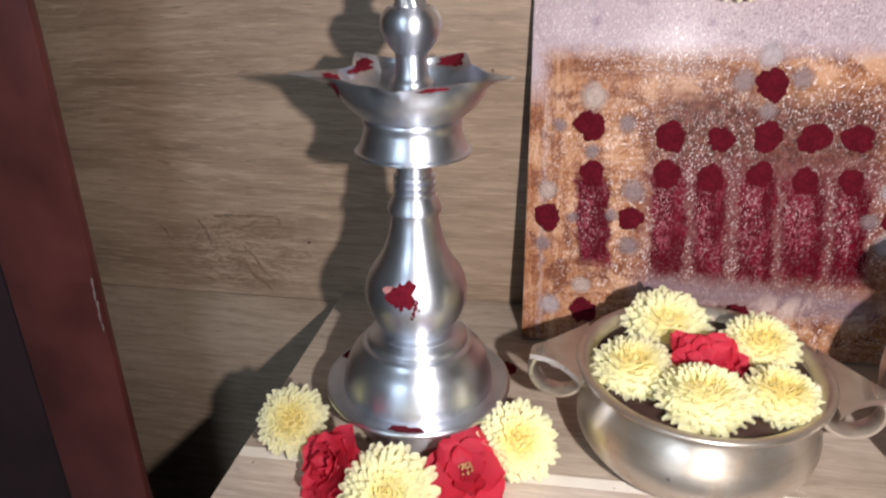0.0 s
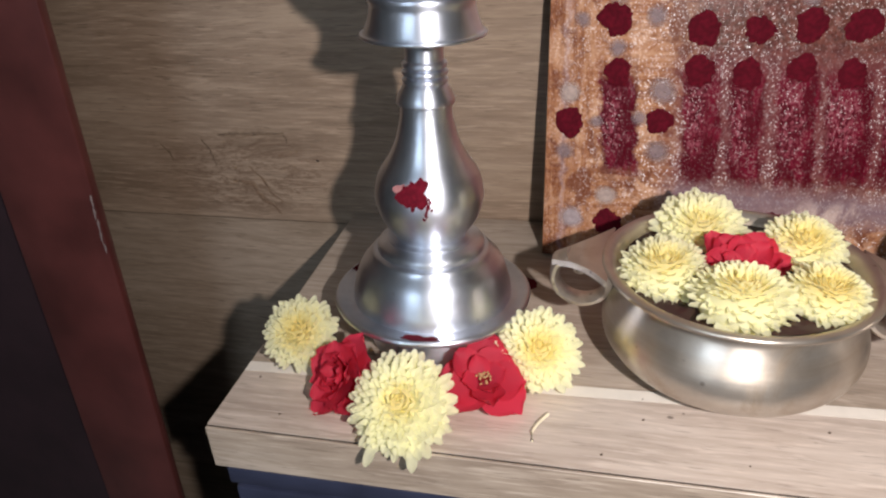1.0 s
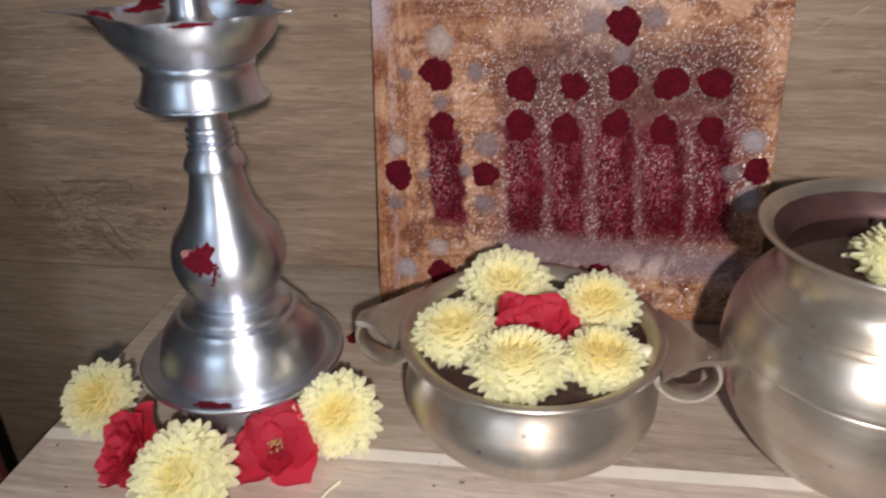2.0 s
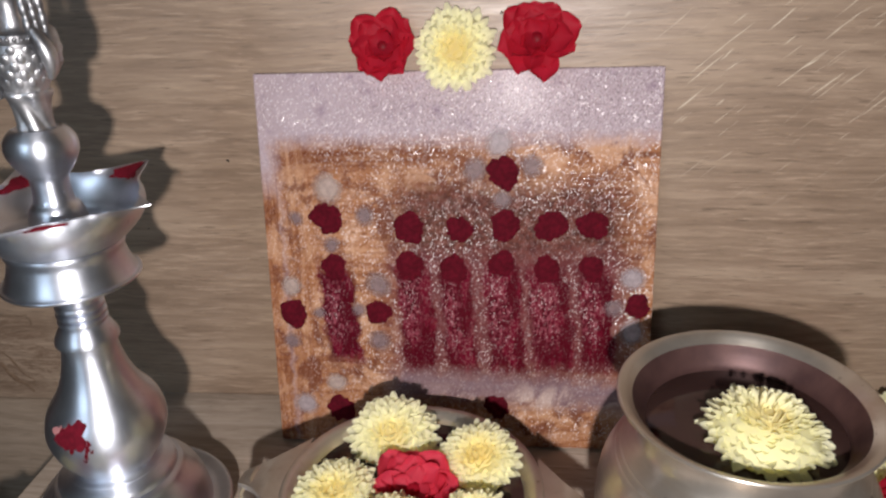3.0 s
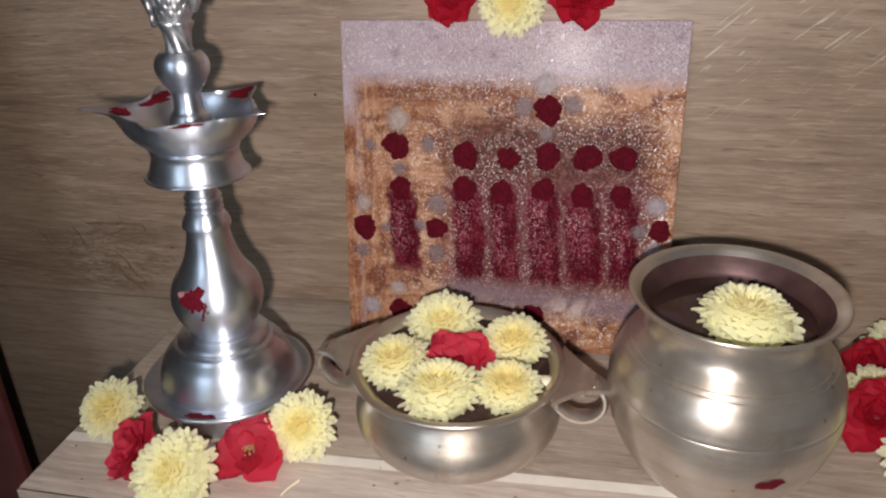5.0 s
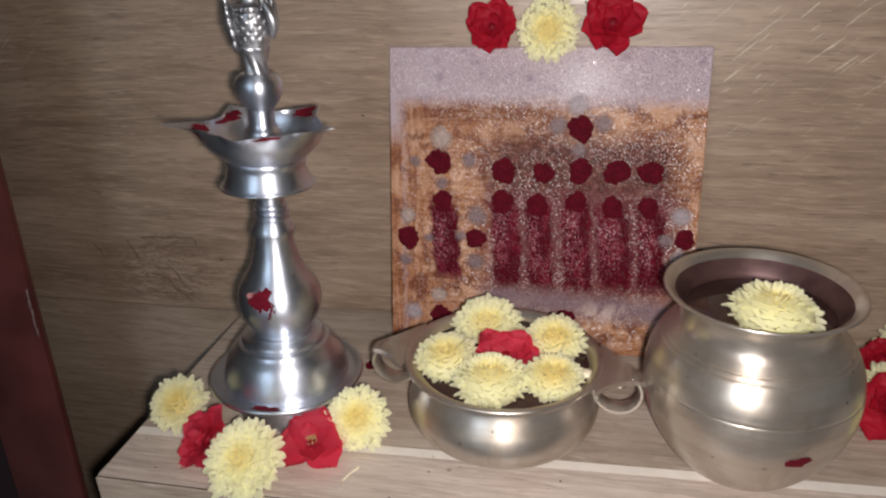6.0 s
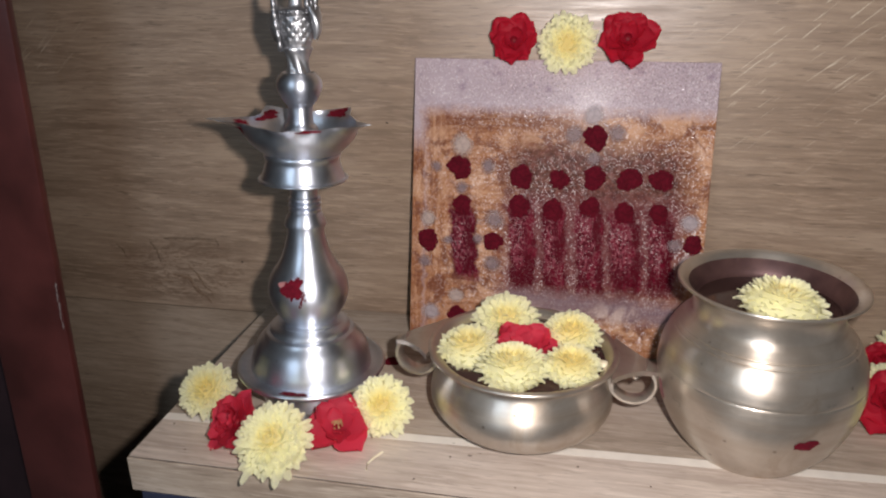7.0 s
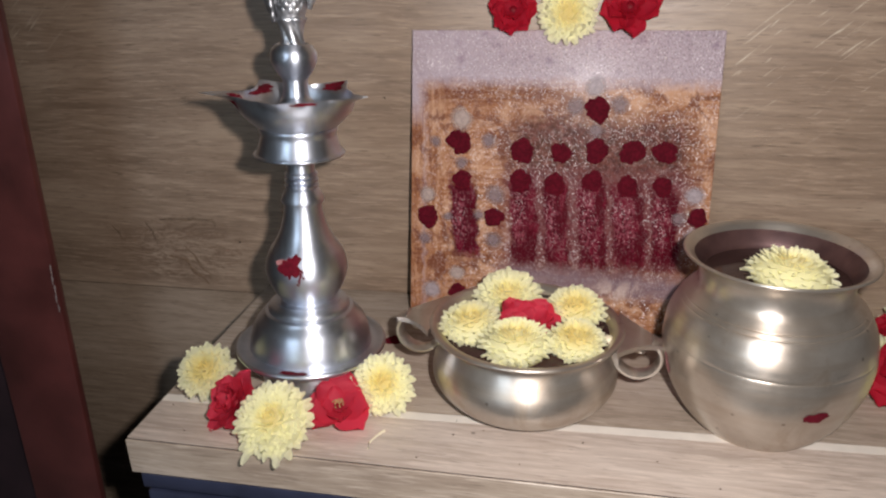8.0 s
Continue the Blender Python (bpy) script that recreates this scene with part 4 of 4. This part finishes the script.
def scroll_handle(side):
    bm = bmesh.new()
    # flat lobed plate going out from the rim
    rows = []
    for i in range(13):
        u = i / 12
        x = 0.0545 + 0.0265 * u
        half = 0.022 * (1 - u) ** 1.8 + 0.0046 + 0.0012 * math.sin(math.pi * u)
        if u > 0.92:
            half *= 0.8
        z = 0.0512 - 0.0045 * u * u
        rows.append([bm.verts.new((side * x, v * half, z + dz)) for dz in (0.0, -0.003) for v in (-1, -0.5, 0, 0.5, 1)])
    for a, b in zip(rows, rows[1:]):
        for k in range(4):
            bm.faces.new((a[k], a[k + 1], b[k + 1], b[k]))
            bm.faces.new((a[5 + k], a[6 + k], b[6 + k], b[5 + k]))
        bm.faces.new((a[0], b[0], b[5], a[5]))
        bm.faces.new((a[4], b[4], b[9], a[9]))
    for r in (rows[0], rows[-1]):
        bm.faces.new((r[0], r[1], r[2], r[3], r[4], r[9], r[8], r[7], r[6], r[5]))
    # hanging scroll
    pts = []
    for k in range(26):
        a = radians(60 - 10.5 * k)
        r = 0.0120 + 0.00012 * k
        pts.append((side * (0.0675 + r * 0.98 * math.cos(a)), 0.0, 0.0385 + r * 0.98 * math.sin(a)))
    pts += [(side * 0.0555, 0.0, 0.0300)]
    loop = tube_along(pts, 0.0023, 10, 2.6)
    curl = [(side * (0.0685 + (0.0046 - 0.00016 * k) * math.cos(radians(20 + 16 * k))), 0.0, 0.0435 + (0.0046 - 0.00016 * k) * math.sin(radians(20 + 16 * k))) for k in range(20)]
    return bm, loop, tube_along(curl, 0.0019, 8, 2.4)


for side in (-1, 1):
    plate, loop, curl_bar = scroll_handle(side)
    handle = part("handle", plate, BRONZE, urli, "scrolled metal handle")
    handle.matrix_basis = pose(0, 0, 0, 0, 0, -4)
    part("loop", loop, BRONZE, handle)
    part("curl", curl_bar, BRONZE, handle)
FLOAT = "flowers floating in the bowl"
FLOAT_TEXT = "pale yellow chrysanthemum floating in the bowl"
for k, (x, y, z, r, nx, ny) in enumerate(((0.2120, -0.1000, 0.0510, 0.0236, 0.0, -0.55), (0.1935, -0.1430, 0.0525, 0.0208, -0.05, -0.25), (0.2220, -0.1650, 0.0545, 0.0225, 0.0, -0.10),
                                         (0.2550, -0.1555, 0.0530, 0.0188, 0.03, -0.20), (0.2545, -0.1150, 0.0530, 0.0198, 0.03, -0.40))):
    chrysanthemum((x, y, z), (nx, ny, 1), r, 20 + k, FLOAT_TEXT, FLOAT, 0.15)
rose((0.2264, -0.1350, 0.0502), (0.02, -0.32, 1), 0.0212, 33, "red rose floating amid yellow flowers in the bowl", FLOAT, 0.14)
bud = bmesh.new()
bmesh.ops.create_uvsphere(bud, u_segments=16, v_segments=10, radius=0.0041)
bud.transform(Matrix.Diagonal((1, 1, 0.6, 1)))
tagged(part("fallen_petal", bud, STALK), "small pale bud floating in the bowl", "petal", FLOAT).matrix_basis = pose(0.2735, -0.1400, 0.0480)

# ---- water pot ----
POT_AT = (0.3618, -0.1351, 0.0)
pot = thing("water_pot", POT_AT, "round brass water pot with flared rim, full of water", "pot", "", (0, -0.9, 0))
pot.matrix_basis = pot.matrix_basis @ Matrix.Diagonal((0.990, 0.990, 1.012, 1))
POT = [(0.0, 0.0), (0.0300, 0.0), (0.0345, 0.0018), (0.0418, 0.0098), (0.0489, 0.0212), (0.0543, 0.0350), (0.0566, 0.0480), (0.0563, 0.0569, 1), (0.0561, 0.0573), (0.0562, 0.0577, 1), (0.0546, 0.0662), (0.0511, 0.0742), (0.0494, 0.0766, 1), (0.0486, 0.0770), (0.0488, 0.0776, 1),
       (0.0474, 0.0791, 1), (0.0466, 0.0795), (0.0468, 0.0801, 1), (0.0446, 0.0821), (0.0422, 0.0845), (0.0407, 0.0871), (0.0401, 0.0904), (0.0403, 0.0940), (0.0414, 0.0976), (0.0434, 0.1006), (0.0465, 0.1030), (0.0494, 0.1046), (0.0498, 0.1055), (0.0491, 0.1062), (0.0465, 0.1050), (0.0435, 0.1025)]
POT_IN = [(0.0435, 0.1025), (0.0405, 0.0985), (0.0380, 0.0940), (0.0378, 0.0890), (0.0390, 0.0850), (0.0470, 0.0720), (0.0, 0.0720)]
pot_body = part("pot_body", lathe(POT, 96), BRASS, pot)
# inside wall in a much darker brown than the brass outside
part("pot_inside", lathe(POT_IN, 96), INSIDE, pot, "dark brown inside")
part("water", lathe([(0.0, 0.0925), (0.0377, 0.0925, 1), (0.0377, 0.0900), (0.0, 0.0900)], 64, 2), WATER, pot, "dark water")
part("vermilion_mark", lathe_patch(POT, 0.0376, radians(-74), 0.0068, 0.0034, mark_rng, 0.2), KUMKUM, pot_body, "dark red powder dab")
part("vermilion_mark", lathe_patch(POT, 0.0400, radians(192), 0.004, 0.006, mark_rng, 0.3), PINK_SMEAR, pot_body, "reddish powder smear")
chrysanthemum((0.3650, -0.1445, 0.0968), (0.03, -0.10, 1), 0.0248, 41, "pale yellow chrysanthemum floating in the brass pot", "", 0.3)

# ---- flowers heaped beyond the pot ----
HEAP = "flowers beside the pot"
chrysanthemum((0.487, -0.034, 0.014), (-0.1, -0.6, 0.8), 0.0230, 51, MUM_TEXT, HEAP)
rose((0.464, -0.050, 0.014), (-0.5, -0.5, 0.7), 0.0195, 52, "red rose head leaning on a chrysanthemum", HEAP, 1.0, 1)
chrysanthemum((0.458, -0.084, 0.013), (-0.1, -0.4, 0.9), 0.0235, 53, MUM_TEXT, HEAP)
rose((0.4490, -0.107, 0.019), (-0.3, -0.6, 0.7), 0.0220, 54, "dark red rose lying on chrysanthemums", HEAP, 0.8, 1)
chrysanthemum((0.4670, -0.132, 0.0145), (-0.1, -0.6, 0.8), 0.0240, 55, MUM_TEXT, HEAP)
lf = petal_mesh("leaf", LEAF, 0.3, 2, 0.1, 0.15, 8, 4)
leaf = part("leaf", lf, LEAF)
tagged(leaf, "dark green leaf among the flower heads", "leaf")
leaf.matrix_basis = pose(0.474, -0.068, 0.012, 0, -35, 40) @ Matrix.Scale(0.03, 4)

# ---- small litter on the shelf ----
stalk = part("stalk", tube_along([(0.1428, -0.2008, 0.0009), (0.1420, -0.1955, 0.0009), (0.1442, -0.1900, 0.0012), (0.1478, -0.1835, 0.0009)], 0.0007, 8, 1.0, lambda u: 0.7 + 0.5 * u), STALK)
tagged(stalk, "dry pale stalk lying on the oak shelf", "stalk")

powder = part("powder_spot", spot(mark_rng, 0.0056, 0.0003, 0.15, 1.0, 1.2), KUMKUM)
tagged(powder, "dark red vermilion powder spilt on the shelf", "powder")
powder.matrix_basis = pose(0.1270, -0.0780, 0.0)
crumb_rng = random.Random(3)
CRUMB = plain("crumb_brown", (0.07, 0.045, 0.03), 0.8)
for x, y in ((0.188, -0.1668), (0.188, -0.180), (0.171, -0.203), (0.228, -0.200), (0.020, -0.168), (0.010, -0.178), (0.048, -0.197), (0.030, -0.201), (0.205, -0.1735), (0.262, -0.176), (0.302, -0.186), (0.332, -0.203)):
    crumb = part("crumb", spot(crumb_rng, crumb_rng.uniform(0.0003, 0.0006), 0.0003, 0.4), CRUMB)
    tagged(crumb, "tiny dark crumb on the oak shelf", "crumb", "crumbs on the shelf")
    crumb.matrix_basis = pose(x, y, 0.0, 0, 0, crumb_rng.uniform(0, 360))
